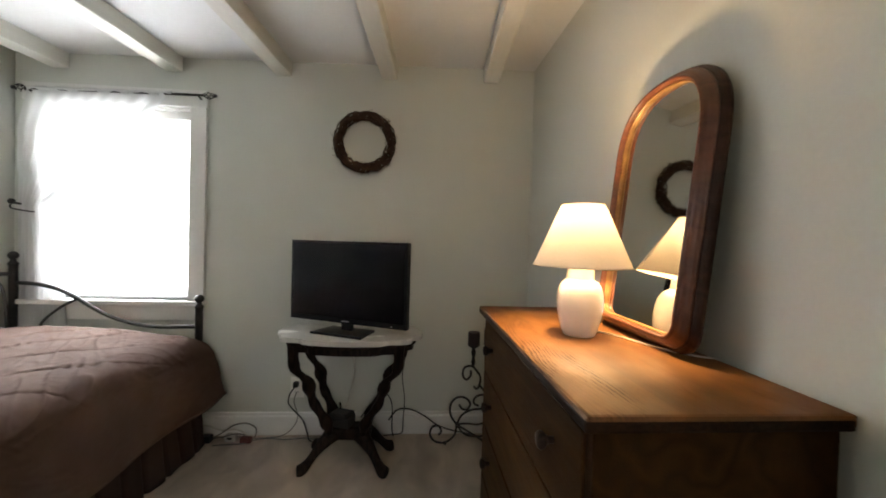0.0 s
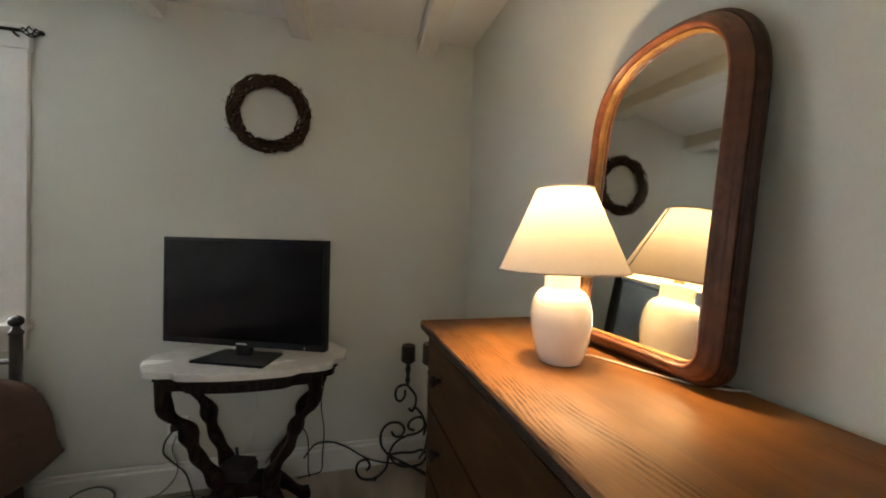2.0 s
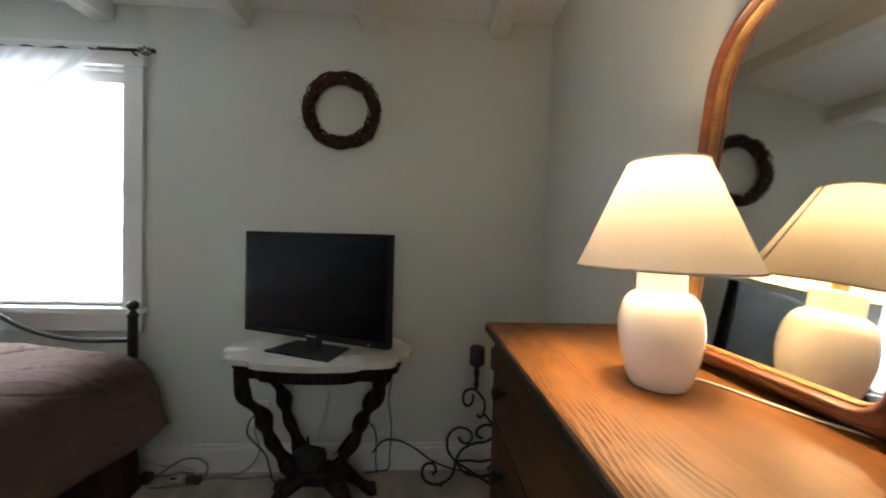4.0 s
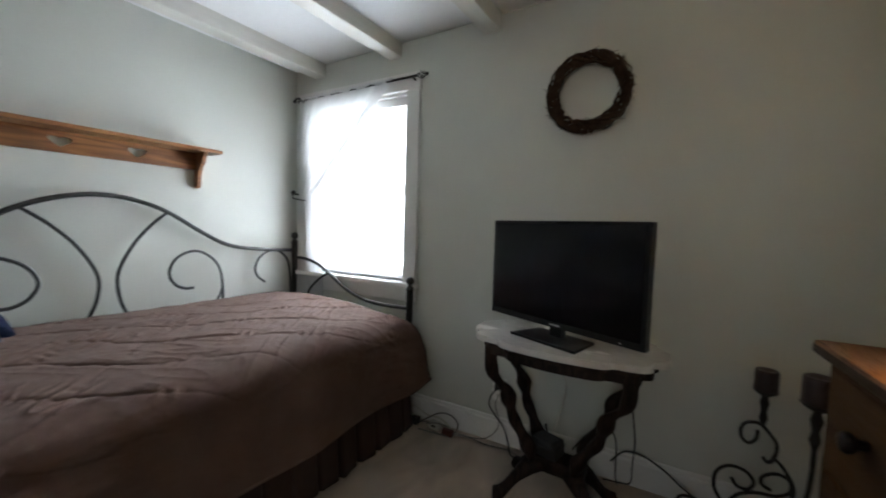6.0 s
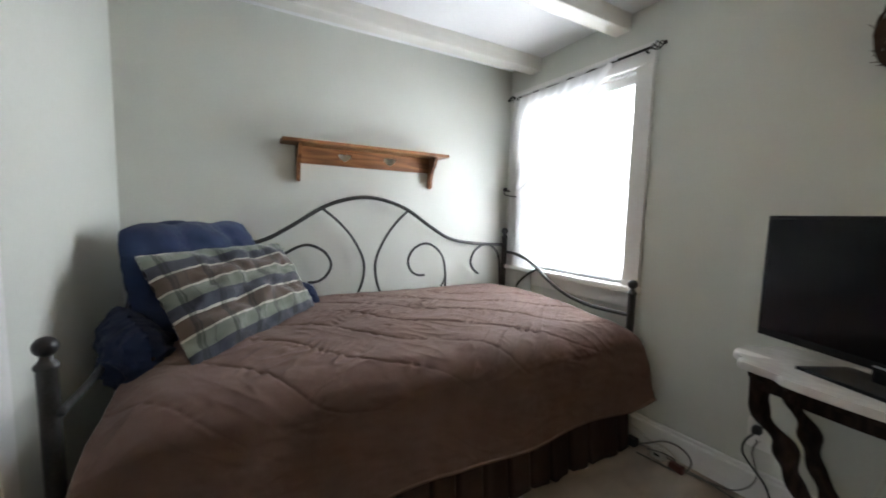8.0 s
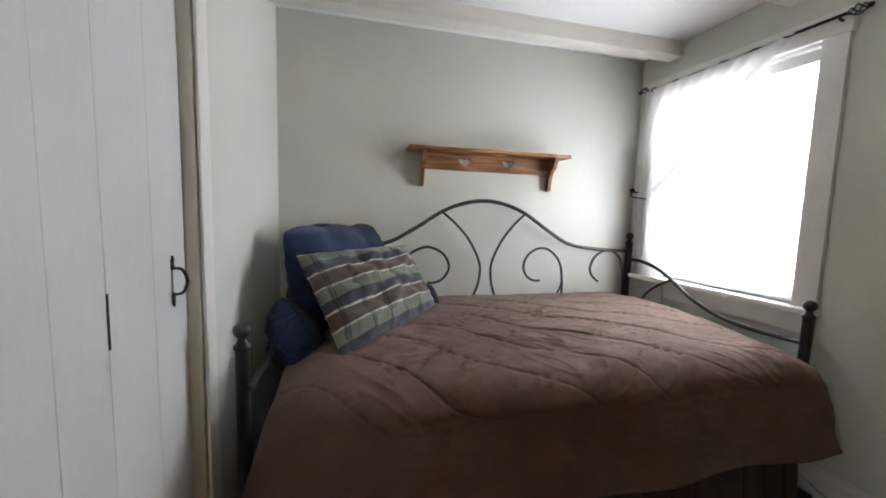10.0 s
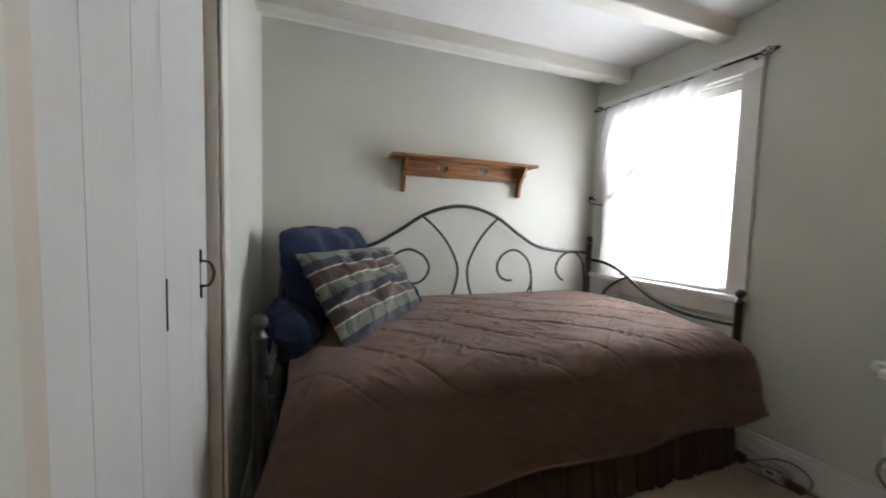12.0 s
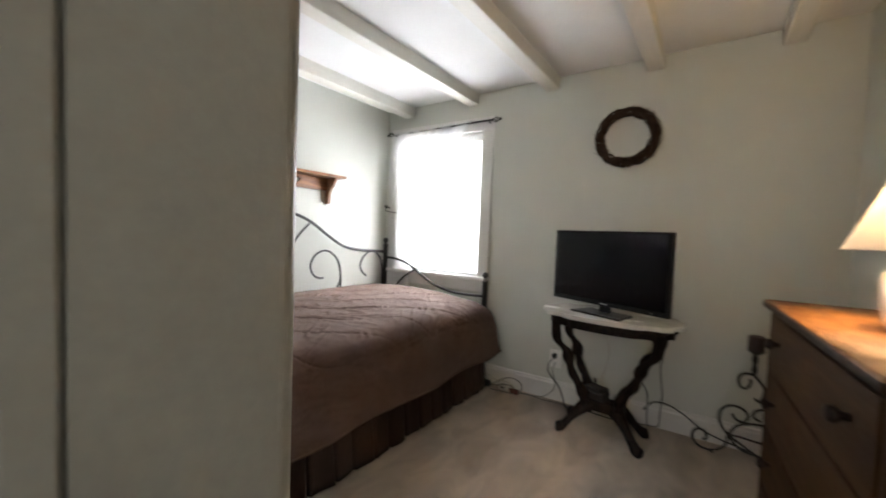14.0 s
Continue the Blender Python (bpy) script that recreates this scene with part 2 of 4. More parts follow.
OAKTOP = oak_boards("honey_oak_top")
# dark oak, taken further down so the colour holds the shade on the body
OAKBODY = wood("shaded_dark_oak", (0.022, 0.0086, 0.0020), (0.031, 0.0124, 0.0030), (0.044, 0.0180, 0.0045), 0.55, 0.9, 1, 0.25, spec=0.06)
EDGE = surface("worn_dark_edge", (0.010, 0.005, 0.003), (0.030, 0.014, 0.006), 0.5, 22, 160, 0.25, 0.001, spec=0.08)
PINE = wood("stained_pine", (0.10, 0.036, 0.012), (0.22, 0.09, 0.03), (0.30, 0.135, 0.05), 0.4, 1.2, 1, 0.15, 0.1)
MAHOG = wood("red_brown_mahogany", (0.100, 0.029, 0.0115), (0.120, 0.036, 0.0140), (0.14, 0.043, 0.0172), 0.36, 1.3, 2, 0.1, 0.08, streak=0.3)
MAHOGDARK = wood("dark_mahogany_edge", (0.034, 0.013, 0.007), (0.044, 0.016, 0.009), (0.056, 0.021, 0.011), 0.4, 1.3, 2, 0.1, 0.0, spec=0.25, streak=0.3)
GOLD = surface("old_gold_bead", (0.15, 0.072, 0.019), (0.30, 0.165, 0.052), 0.42, 30, 200, 0.3, 0.001, metal=0.35)
CERAMIC = surface("white_glazed_ceramic", (0.74, 0.72, 0.67), (0.80, 0.78, 0.73), 0.12, 5, 40, 0.03, 0.0005, coat=0.5, rough_var=0.04)
PLASTIC = surface("black_tv_plastic", (0.008, 0.008, 0.009), (0.014, 0.014, 0.015), 0.34, 10, 200, 0.05, 0.0003, spec=0.16)
SCREEN = surface("dark_glossy_screen", (0.004, 0.004, 0.005), (0.006, 0.006, 0.007), 0.15, 4, 40, 0.0, 0.0001, rough_var=0.03, spec=0.27)
CABLE = surface("black_cable_rubber", (0.010, 0.010, 0.010), (0.022, 0.022, 0.021), 0.5, 30, 200, 0.1, 0.0005)
WHITECABLE = surface("white_cable_plastic", (0.48, 0.46, 0.41), (0.58, 0.56, 0.50), 0.4, 30, 200, 0.1, 0.0005)
IVORY = surface("ivory_outlet_plastic", (0.80, 0.79, 0.75), (0.86, 0.85, 0.81), 0.35, 20, 150, 0.05, 0.0004)
GREYCABLE = surface("grey_cable_rubber", (0.13, 0.125, 0.115), (0.20, 0.19, 0.175), 0.5, 30, 200, 0.1, 0.0005)
SLOT = surface("dark_slot", (0.01, 0.01, 0.01), (0.02, 0.02, 0.02), 0.7, 20, 150, 0.1, 0.0005)
REDPLUG = surface("red_plug_plastic", (0.075, 0.022, 0.016), (0.12, 0.034, 0.024), 0.4, 20, 150, 0.1, 0.0005)
VINE = surface("dry_grapevine", (0.028, 0.017, 0.011), (0.095, 0.056, 0.036), 0.85, 26, 220, 0.7, 0.003, spec=0.2)
CANDLE = surface("dark_maroon_wax", (0.022, 0.011, 0.011), (0.045, 0.024, 0.022), 0.5, 14, 90, 0.2, 0.002)
SILVER = surface("silver_lettering", (0.35, 0.35, 0.36), (0.45, 0.45, 0.46), 0.35, 20, 100, 0.05, 0.0003, metal=0.6)
SHEER = cloth_glow("white_sheer_voile", (0.80, 0.80, 0.79), 0.30, 0.08)
SHEERHEM = cloth_glow("folded_voile_hem", (0.80, 0.80, 0.79), 0.23, 0.04)
SLAT = cloth_glow("white_blind_slat", (0.85, 0.85, 0.84), 0.52, 0.085)
SHADE = cloth_glow("ivory_lamp_shade", (0.64, 0.57, 0.485), 0.080, 0.0)
m_, n_, l_, p_ = shader("mirror_silver")
p_.inputs["Base Color"].default_value, p_.inputs["Metallic"].default_value, p_.inputs["Roughness"].default_value = (0.72, 0.72, 0.68, 1), 1.0, 0.03
MIRROR = m_
m_, n_, l_, p_ = shader("clear_window_glass")
p_.inputs["Base Color"].default_value, p_.inputs["Transmission Weight"].default_value, p_.inputs["Roughness"].default_value = (0.95, 0.97, 0.96, 1), 1.0, 0.0
GLASS = m_


def plaid():
    """Woven plaid of green, navy and brown bands, with cream lines and dark stripes across."""
    m, n, l, p = shader("plaid_cotton")
    uv = n.new("ShaderNodeUVMap")
    sep = n.new("ShaderNodeSeparateXYZ")
    l.new(uv.outputs[0], sep.inputs[0])

    def bands(axis, times, shift, stops):
        a = n.new("ShaderNodeMath")
        a.operation, a.inputs[1].default_value, a.inputs[2].default_value = "MULTIPLY_ADD", times, shift
        l.new(sep.outputs[axis], a.inputs[0])
        f = n.new("ShaderNodeMath")
        f.operation = "FRACT"
        l.new(a.outputs[0], f.inputs[0])
        r = n.new("ShaderNodeValToRGB")
        r.color_ramp.interpolation = "CONSTANT"
        e = r.color_ramp.elements
        e[0].position, e[0].color = stops[0][0], (*stops[0][1], 1)
        e[1].position, e[1].color = stops[1][0], (*stops[1][1], 1)
        for pos, col in stops[2:]:
            x = e.new(pos)
            x.color = (*col, 1)
        l.new(f.outputs[0], r.inputs[0])
        return r

    rows = bands("Y", 2.645, 0.0, [(0.0, (0.34, 0.32, 0.27)), (0.042, (0.022, 0.024, 0.036)), (0.30, (0.112, 0.122, 0.096)), (0.60, (0.34, 0.32, 0.27)), (0.645, (0.055, 0.034, 0.021)), (0.99, (0.34, 0.32, 0.27))])
    cols = bands("X", 6.0, 0.1, [(0.0, (1.12, 1.12, 1.12)), (0.40, (0.40, 0.44, 0.41)), (0.50, (0.72, 0.75, 0.72)), (0.54, (0.36, 0.40, 0.37)), (0.60, (0.92, 0.94, 0.92)), (0.86, (0.66, 0.70, 0.66)), (0.90, (1.08, 1.08, 1.08))])
    mul = n.new("ShaderNodeMix")
    mul.data_type, mul.blend_type = "RGBA", "MULTIPLY"
    mul.inputs["Factor"].default_value = 1.0
    l.new(rows.outputs[0], mul.inputs["A"])
    l.new(cols.outputs[0], mul.inputs["B"])
    l.new(mul.outputs["Result"], p.inputs["Base Color"])
    weave = n.new("ShaderNodeTexNoise")
    weave.inputs["Scale"].default_value, weave.inputs["Detail"].default_value = 420.0, 3
    tc = n.new("ShaderNodeTexCoord")
    l.new(tc.outputs["Object"], weave.inputs["Vector"])
    bp = n.new("ShaderNodeBump")
    bp.inputs["Strength"].default_value, bp.inputs["Distance"].default_value = 0.5, 0.003
    l.new(weave.outputs["Fac"], bp.inputs["Height"])
    l.new(bp.outputs[0], p.inputs["Normal"])
    p.inputs["Roughness"].default_value, p.inputs["Sheen Weight"].default_value = 0.88, 0.2
    return m


PLAID = plaid()


# ---- mesh tools ----
def part(name, bm, material, parent=None, label="", smooth=False, at=None):
    me = bpy.data.meshes.new(name)
    if smooth:
        for f in bm.faces:
            f.smooth = True
    bm.normal_update()
    bm.to_mesh(me)
    bm.free()
    me.materials.append(material)
    ob = new(name, me)
    if at is not None:
        ob.matrix_basis = at
    ob.parent = parent
    if label:
        ob["label"] = label
    return ob


def thing(name, at, label, category, group="", kind=""):
    ob = new(name)
    ob.empty_display_size = 0.1
    ob.matrix_basis = at
    return tagged(ob, label, category, group, kind)


def box(bm, x0, x1, y0, y1, z0, z1, bevel=0.0, segments=2):
    v = [bm.verts.new((x, y, z)) for z in (z0, z1) for x, y in ((x0, y0), (x1, y0), (x1, y1), (x0, y1))]
    fs = [bm.faces.new([v[i] for i in q]) for q in ((3, 2, 1, 0), (4, 5, 6, 7), (0, 1, 5, 4), (1, 2, 6, 5), (2, 3, 7, 6), (3, 0, 4, 7))]
    if bevel:
        es = list({e for f in fs for e in f.edges})
        bmesh.ops.bevel(bm, geom=es, offset=bevel, segments=segments, affect="EDGES", profile=0.6)
    return bm


def boxes(*rows, bevel=0.0):
    bm = bmesh.new()
    for r in rows:
        box(bm, *r, bevel=bevel)
    return bm


def slab(outline, z0, z1, bevel=0.0, segments=3):
    """A closed outline in x and y, raised from z0 to z1."""
    bm = bmesh.new()
    a = [bm.verts.new((x, y, z0)) for x, y in outline]
    b = [bm.verts.new((x, y, z1)) for x, y in outline]
    n = len(a)
    bm.faces.new(a[::-1])
    top = bm.faces.new(b)
    for i in range(n):
        bm.faces.new((a[i], a[(i + 1) % n], b[(i + 1) % n], b[i]))
    if bevel:
        es = [e for e in top.edges]
        bmesh.ops.bevel(bm, geom=es, offset=bevel, segments=segments, affect="EDGES", profile=0.5)
    return bm


def lathe(bm, profile, segments=28, centre=(0, 0), cap=True):
    """Turn (radius, height) pairs round the upright axis."""
    rings = []
    for r, z in profile:
        rings.append([bm.verts.new((centre[0] + r * math.cos(2 * math.pi * i / segments), centre[1] + r * math.sin(2 * math.pi * i / segments), z)) for i in range(segments)])
    for a, b in zip(rings, rings[1:]):
        for i in range(segments):
            j = (i + 1) % segments
            bm.faces.new((a[i], a[j], b[j], b[i]))
    if cap:
        bm.faces.new(rings[0][::-1])
        bm.faces.new(rings[-1])
    return bm


def smooth_line(points, steps=8, closed=False):
    """A smooth line through points (Catmull-Rom)."""
    p = [Vector(q) for q in points]
    n = len(p)
    out = []
    for i in range(n if closed else n - 1):
        if closed:
            a, b, c, d = p[i - 1], p[i], p[(i + 1) % n], p[(i + 2) % n]
        else:
            a, b, c, d = p[max(i - 1, 0)], p[i], p[i + 1], p[min(i + 2, n - 1)]
        for k in range(steps):
            t = k / steps
            out.append(0.5 * ((2 * b) + (c - a) * t + (2 * a - 5 * b + 4 * c - d) * t * t + (3 * b - a - 3 * c + d) * t ** 3))
    if not closed:
        out.append(p[-1])
    return out


def tube(bm, points, radius, sides=10, closed=False, flat=1.0):
    """A rod along a line; radius is a number or a function of 0..1."""
    pts = [Vector(q) for q in points]
    n = len(pts)
    rings = []
    up = None
    for i, q in enumerate(pts):
        if closed:
            d = (pts[(i + 1) % n] - pts[i - 1]).normalized()
        else:
            d = (pts[min(i + 1, n - 1)] - pts[max(i - 1, 0)]).normalized()
        if up is None:
            up = d.orthogonal().normalized()
        up = (up - d * up.dot(d)).normalized()
        side = d.cross(up)
        r = radius(i / max(1, n - 1)) if callable(radius) else radius
        rings.append([bm.verts.new(q + up * (r * math.cos(2 * math.pi * k / sides)) + side * (r * flat * math.sin(2 * math.pi * k / sides))) for k in range(sides)])
    pairs = list(zip(rings, rings[1:]))
    if closed:
        pairs.append((rings[-1], rings[0]))
    for a, b in pairs:
        for k in range(sides):
            j = (k + 1) % sides
            bm.faces.new((a[k], b[k], b[j], a[j]))
    if not closed:
        bm.faces.new(rings[0])
        bm.faces.new(rings[-1][::-1])
    return bm


def ball(bm, centre, r, segments=16, squash=1.0):
    m = Matrix.Translation(centre) @ Matrix.Diagonal((r, r, r * squash, 1))
    bmesh.ops.create_uvsphere(bm, u_segments=segments, v_segments=max(8, segments * 2 // 3), radius=1.0, matrix=m)
    return bm


# ---- the room ----
W, L, S = 2.478, -2.088, 0.228      # far wall, bed wall, closet wall
H, EAST = 2.183, 3.9                # ceiling height, skew of the dresser wall
HALL = -1.3
RISE = 0.0235                       # the ceiling climbs towards the dresser wall
TURN = 3.6                          # skew of the far wall, about its left part
far_frame = pose(-1.6, W, 0, 0, 0, TURN) @ pose(1.6, -W, 0)
skew = pose(0.861, 2.632, 0, 0, 0, EAST)
TOP = H + 0.1                       # walls run up behind the sloping ceiling


def far_y(x):
    """Where the face of the far wall stands at x."""
    return W + math.tan(radians(TURN)) * (x + 1.6)


def beside_wall(p):
    """A point near the far wall, carried with the wall's skew."""
    x, y, z = p
    return (x, y + (far_y(x) - W) * max(0.0, min(1.0, (y - 2.2) / 0.22)), z)



def structure(name, bm, material, label, category, at=None, smooth=False):
    return tagged(part(name, bm, material, None, "", smooth, at), label, category, "", "structure")


bm = bmesh.new()
box(bm, L - 0.15, 1.35, HALL - 0.15, W + 0.29, -0.12, 0.0)
structure("floor", bm, CARPET, "beige cut-pile carpet, lightly worn and trodden", "floor")
bm = boxes((L - 0.15, 1.35, HALL - 0.15, W + 0.29, H, H + 0.22))
for v in bm.verts:
    v.co.z += RISE * (v.co.x + 1.6)
structure("ceiling", bm, CEIL, "white painted board ceiling between cream beams", "ceiling")

# window opening in the far wall
WX0, WX1, WZ0, WZ1 = -1.935, -1.141, 0.795, 1.905
structure("wall_north", boxes((L - 0.15, WX0, W, W + 0.15, 0, TOP), (WX1, 1.2, W, W + 0.15, 0, TOP), (WX0, WX1, W, W + 0.15, 0, WZ0), (WX0, WX1, W, W + 0.15, WZ1, TOP)), WALL, "pale sage green painted wall with a window", "wall", far_frame)
structure("wall_west", boxes((L - 0.15, L, HALL, W, 0, TOP)), WALL, "pale sage green painted wall beside the daybed", "wall")
structure("wall_east", boxes((0, 0.15, -2.43, 0.0, 0, TOP)), WALL, "pale sage green painted wall behind the dresser", "wall", skew)
# closet wall with its doorway, and the doorway by which one comes in
CX0, CX1, CZ = -1.02, -0.33, 1.985
DX0, DX1, DZ, BACK = -0.02, 0.75, 2.02, 0.076
bm = bmesh.new()
box(bm, L, CX0 - 0.02, BACK, S, 0, TOP)
box(bm, CX1 + 0.075, DX0 - 0.014, BACK, S, 0, TOP)
box(bm, CX0 - 0.02, CX1 + 0.075, BACK, S, CZ, TOP)
box(bm, DX0 - 0.014, DX1, BACK, S, DZ, TOP)
box(bm, DX1, 1.06, BACK, S, 0, TOP)
structure("wall_south", bm, WALL, "pale sage green painted wall with closet door and doorway", "wall")
structure("wall_closet_back", boxes((L, -0.16, HALL + 0.2, HALL + 0.3, 0, TOP), (-0.26, -0.16, HALL + 0.3, BACK - 0.06, 0, TOP)), WALL, "plain painted wall that closes the closet", "wall")
# unseen end wall; its opening is made up to suit the hall lamp
structure("wall_hall_end", boxes((L - 0.15, 0.0, HALL - 0.15, HALL, 0, TOP), (0.9, 1.35, HALL - 0.15, HALL, 0, TOP), (0.0, 0.9, HALL - 0.15, HALL, 0, 0.85), (0.0, 0.9, HALL - 0.15, HALL, 2.05, TOP)), WALL, "plain painted wall at the unseen end of the hall, with an added opening", "wall")
structure("wall_hall_side", boxes((1.06, 1.2, HALL, BACK + 0.15, 0, TOP)), WALL, "plain painted side wall of the hall", "wall")

# rounded corner post of the doorway, its lining, and the strip behind it
post = [(DX0 - 0.014, BACK), (DX0, BACK)] + [(DX0 - 0.022 + 0.022 * math.cos(a), S - 0.012 + 0.026 * math.sin(a)) for a in [radians(k * 11.25) for k in range(0, 9)]] + [(DX0 - 0.06, S + 0.014), (DX0 - 0.06, S), (DX0 - 0.014, S)]
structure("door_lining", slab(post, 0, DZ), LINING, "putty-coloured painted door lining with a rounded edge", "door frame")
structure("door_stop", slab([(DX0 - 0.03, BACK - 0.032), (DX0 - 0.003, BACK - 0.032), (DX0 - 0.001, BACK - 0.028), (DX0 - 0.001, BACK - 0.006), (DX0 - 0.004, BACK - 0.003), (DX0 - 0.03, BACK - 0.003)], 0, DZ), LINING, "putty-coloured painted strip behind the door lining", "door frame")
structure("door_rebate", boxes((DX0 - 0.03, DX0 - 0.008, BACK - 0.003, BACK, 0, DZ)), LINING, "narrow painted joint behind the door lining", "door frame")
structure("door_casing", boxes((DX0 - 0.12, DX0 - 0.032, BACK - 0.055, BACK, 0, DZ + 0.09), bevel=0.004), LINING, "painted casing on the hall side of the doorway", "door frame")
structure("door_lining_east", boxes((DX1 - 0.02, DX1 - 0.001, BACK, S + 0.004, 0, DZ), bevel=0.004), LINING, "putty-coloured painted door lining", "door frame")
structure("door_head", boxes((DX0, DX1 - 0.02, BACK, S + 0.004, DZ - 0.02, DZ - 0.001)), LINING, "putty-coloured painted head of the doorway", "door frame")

# closet: tan jambs and a white plank door
structure("closet_jamb_west", boxes((CX0 - 0.02, CX0, 0.10, S - 0.004, 0, CZ), bevel=0.002), JAMB, "tan painted closet jamb with worn paint", "door frame")
structure("closet_jamb_east", boxes((CX1, CX1 + 0.075, 0.10, S - 0.022, 0, CZ), bevel=0.002), JAMB, "tan painted closet jamb with worn paint", "door frame")
structure("closet_casing_west", boxes((CX0 - 0.075, CX0 - 0.004, S, S + 0.008, 0, CZ + 0.07), bevel=0.003), TRIM, "narrow white painted casing beside the closet door", "trim")
structure("closet_head", boxes((CX0, CX1, 0.10, S - 0.004, CZ - 0.022, CZ - 0.001), bevel=0.002), JAMB, "tan painted closet head", "door frame")
door = thing("door_1", pose(CX0, 0.166, 0), "closed white painted plank closet door with wrought iron handle", "door", "", "structure")
edges = [0.003, 0.16, 0.32, 0.445, 0.585, 0.687]
for a, b in zip(edges, edges[1:]):
    part("plank", boxes((a, b - 0.0009, 0, 0.028, 0.012, CZ - 0.026), bevel=0.0011), DOOR, door)
part("door_back", boxes((0.003, 0.687, -0.012, -0.001, 0.012, CZ - 0.026)), DOOR, door)
part("latch_slot", boxes((0.3175, 0.3215, 0.0285, 0.0305, 0.90, 1.0)), SLOT, door, "dark open seam between two planks")
part("handle_strap", boxes((0.0765, 0.0795, 0.0285, 0.031, 0.940, 1.014), bevel=0.0008), SILVER, door, "thin worn metal strap behind the pull")
grip = part("handle", tube(bmesh.new(), smooth_line([(0.078, 0.031, 0.945), (0.076, 0.05, 0.95), (0.072, 0.058, 0.977), (0.076, 0.05, 1.004), (0.078, 0.031, 1.009)], 6), lambda t: 0.0024 + 0.0014 * math.sin(math.pi * t), 8), BLACKIRON, door, "black wrought iron pull handle", True)
for z, s in ((1.012, 1), (0.942, -1)):
    part("handle_plate", slab([(0.078 + x, y * s) for x, y in ([(0, 0.026), (-0.006, 0.012), (-0.002, 0.008), (-0.006, 0.0), (-0.003, -0.008), (0.003, -0.008), (0.006, 0.0), (0.002, 0.008), (0.006, 0.012)][::1 if s > 0 else -1])], 0, 0.004), BLACKIRON, grip, "", False, Matrix.Translation((0, 0.029, z)) @ Matrix(((1, 0, 0, 0), (0, 0, 1, 0), (0, 1, 0, 0), (0, 0, 0, 1))))

# baseboards
def board(length, at, name):
    prof = [(0, 0), (0.014, 0), (0.014, 0.105), (0.012, 0.112), (0.008, 0.116), (0.007, 0.13), (0.003, 0.135), (0, 0.135)]
    b = bmesh.new()
    a = [b.verts.new((0, -y, z)) for y, z in prof]
    c = [b.verts.new((length, -y, z)) for y, z in prof]
    for i in range(len(prof)):
        j = (i + 1) % len(prof)
        b.faces.new((a[i], c[i], c[j], a[j]))
    b.faces.new(a[::-1])
    b.faces.new(c)
    bmesh.ops.recalc_face_normals(b, faces=b.faces)
    structure(name, b, TRIM, "white painted baseboard with a moulded top", "baseboard", at)


board(0.87 - L, far_frame @ pose(L, W, 0), "baseboard")
board(W - S, pose(L, S + 0.001, 0, 0, 0, 90), "baseboard")
board(CX0 - 0.08 - L, pose(CX0 - 0.08, S, 0, 0, 0, 180), "baseboard")
board(2.4, skew @ pose(0, 0, 0, 0, 0, -90), "baseboard")

# beams along the ceiling
for i in range(5):
    x = -1.851 + 0.611 * i
    bm = boxes((-0.046, 0.046, HALL, far_y(x), 2.10, H + 0.004), bevel=0.006)
    for v in bm.verts:
        v.co.x += 0.004 * noise.noise((v.co.y * 0.7, i * 3.1, v.co.z))
    structure("ceiling_beam", bm, BEAM, "cream painted square ceiling beam", "beam", pose(x, 0, RISE * (x + 1.6)))

# ---- window ----
win = thing("window_1", far_frame @ pose(0, W, 0), "white painted window with wide flat casing and sill", "window", "", "structure")
casing = part("window_frame", boxes((WX1, WX1 + 0.088, -0.022, 0, WZ0 - 0.005, WZ1 + 0.002), (WX0 - 0.088, WX0, -0.022, 0, WZ0 - 0.005, WZ1 + 0.002), (WX0 - 0.096, WX1 + 0.096, -0.026, 0, WZ1 + 0.002, WZ1 + 0.098), bevel=0.003), TRIM, win)
part("reveal", boxes((WX1 - 0.012, WX1, 0, 0.148, WZ0, WZ1), (WX0, WX0 + 0.012, 0, 0.148, WZ0, WZ1), (WX0 + 0.012, WX1 - 0.012, 0, 0.148, WZ1 - 0.012, WZ1)), TRIM, win)
part("window_sill", boxes((WX0 - 0.10, WX1 + 0.10, -0.058, 0.12, WZ0 - 0.028, WZ0), bevel=0.007), TRIM, win)
part("apron", boxes((WX0 - 0.085, WX1 + 0.085, -0.018, 0, WZ0 - 0.115, WZ0 - 0.028), bevel=0.003), TRIM, win)
part("sash", boxes((WX0 + 0.012, WX0 + 0.052, 0.085, 0.12, WZ0, WZ1 - 0.012), (WX1 - 0.052, WX1 - 0.012, 0.085, 0.12, WZ0, WZ1 - 0.012), (WX0 + 0.052, WX1 - 0.052, 0.085, 0.12, WZ0, WZ0 + 0.05), (WX0 + 0.052, WX1 - 0.052, 0.085, 0.12, WZ1 - 0.06, WZ1 - 0.012), (WX0 + 0.052, WX1 - 0.052, 0.085, 0.12, 1.33, 1.365)), TRIM, win)
for z0, z1 in ((WZ0 + 0.05, 1.33), (1.365, WZ1 - 0.06)):
    pane = part("pane", boxes((WX0 + 0.052, WX1 - 0.052, 0.100, 0.104, z0, z1)), GLASS, win)
    pane.visible_shadow = False

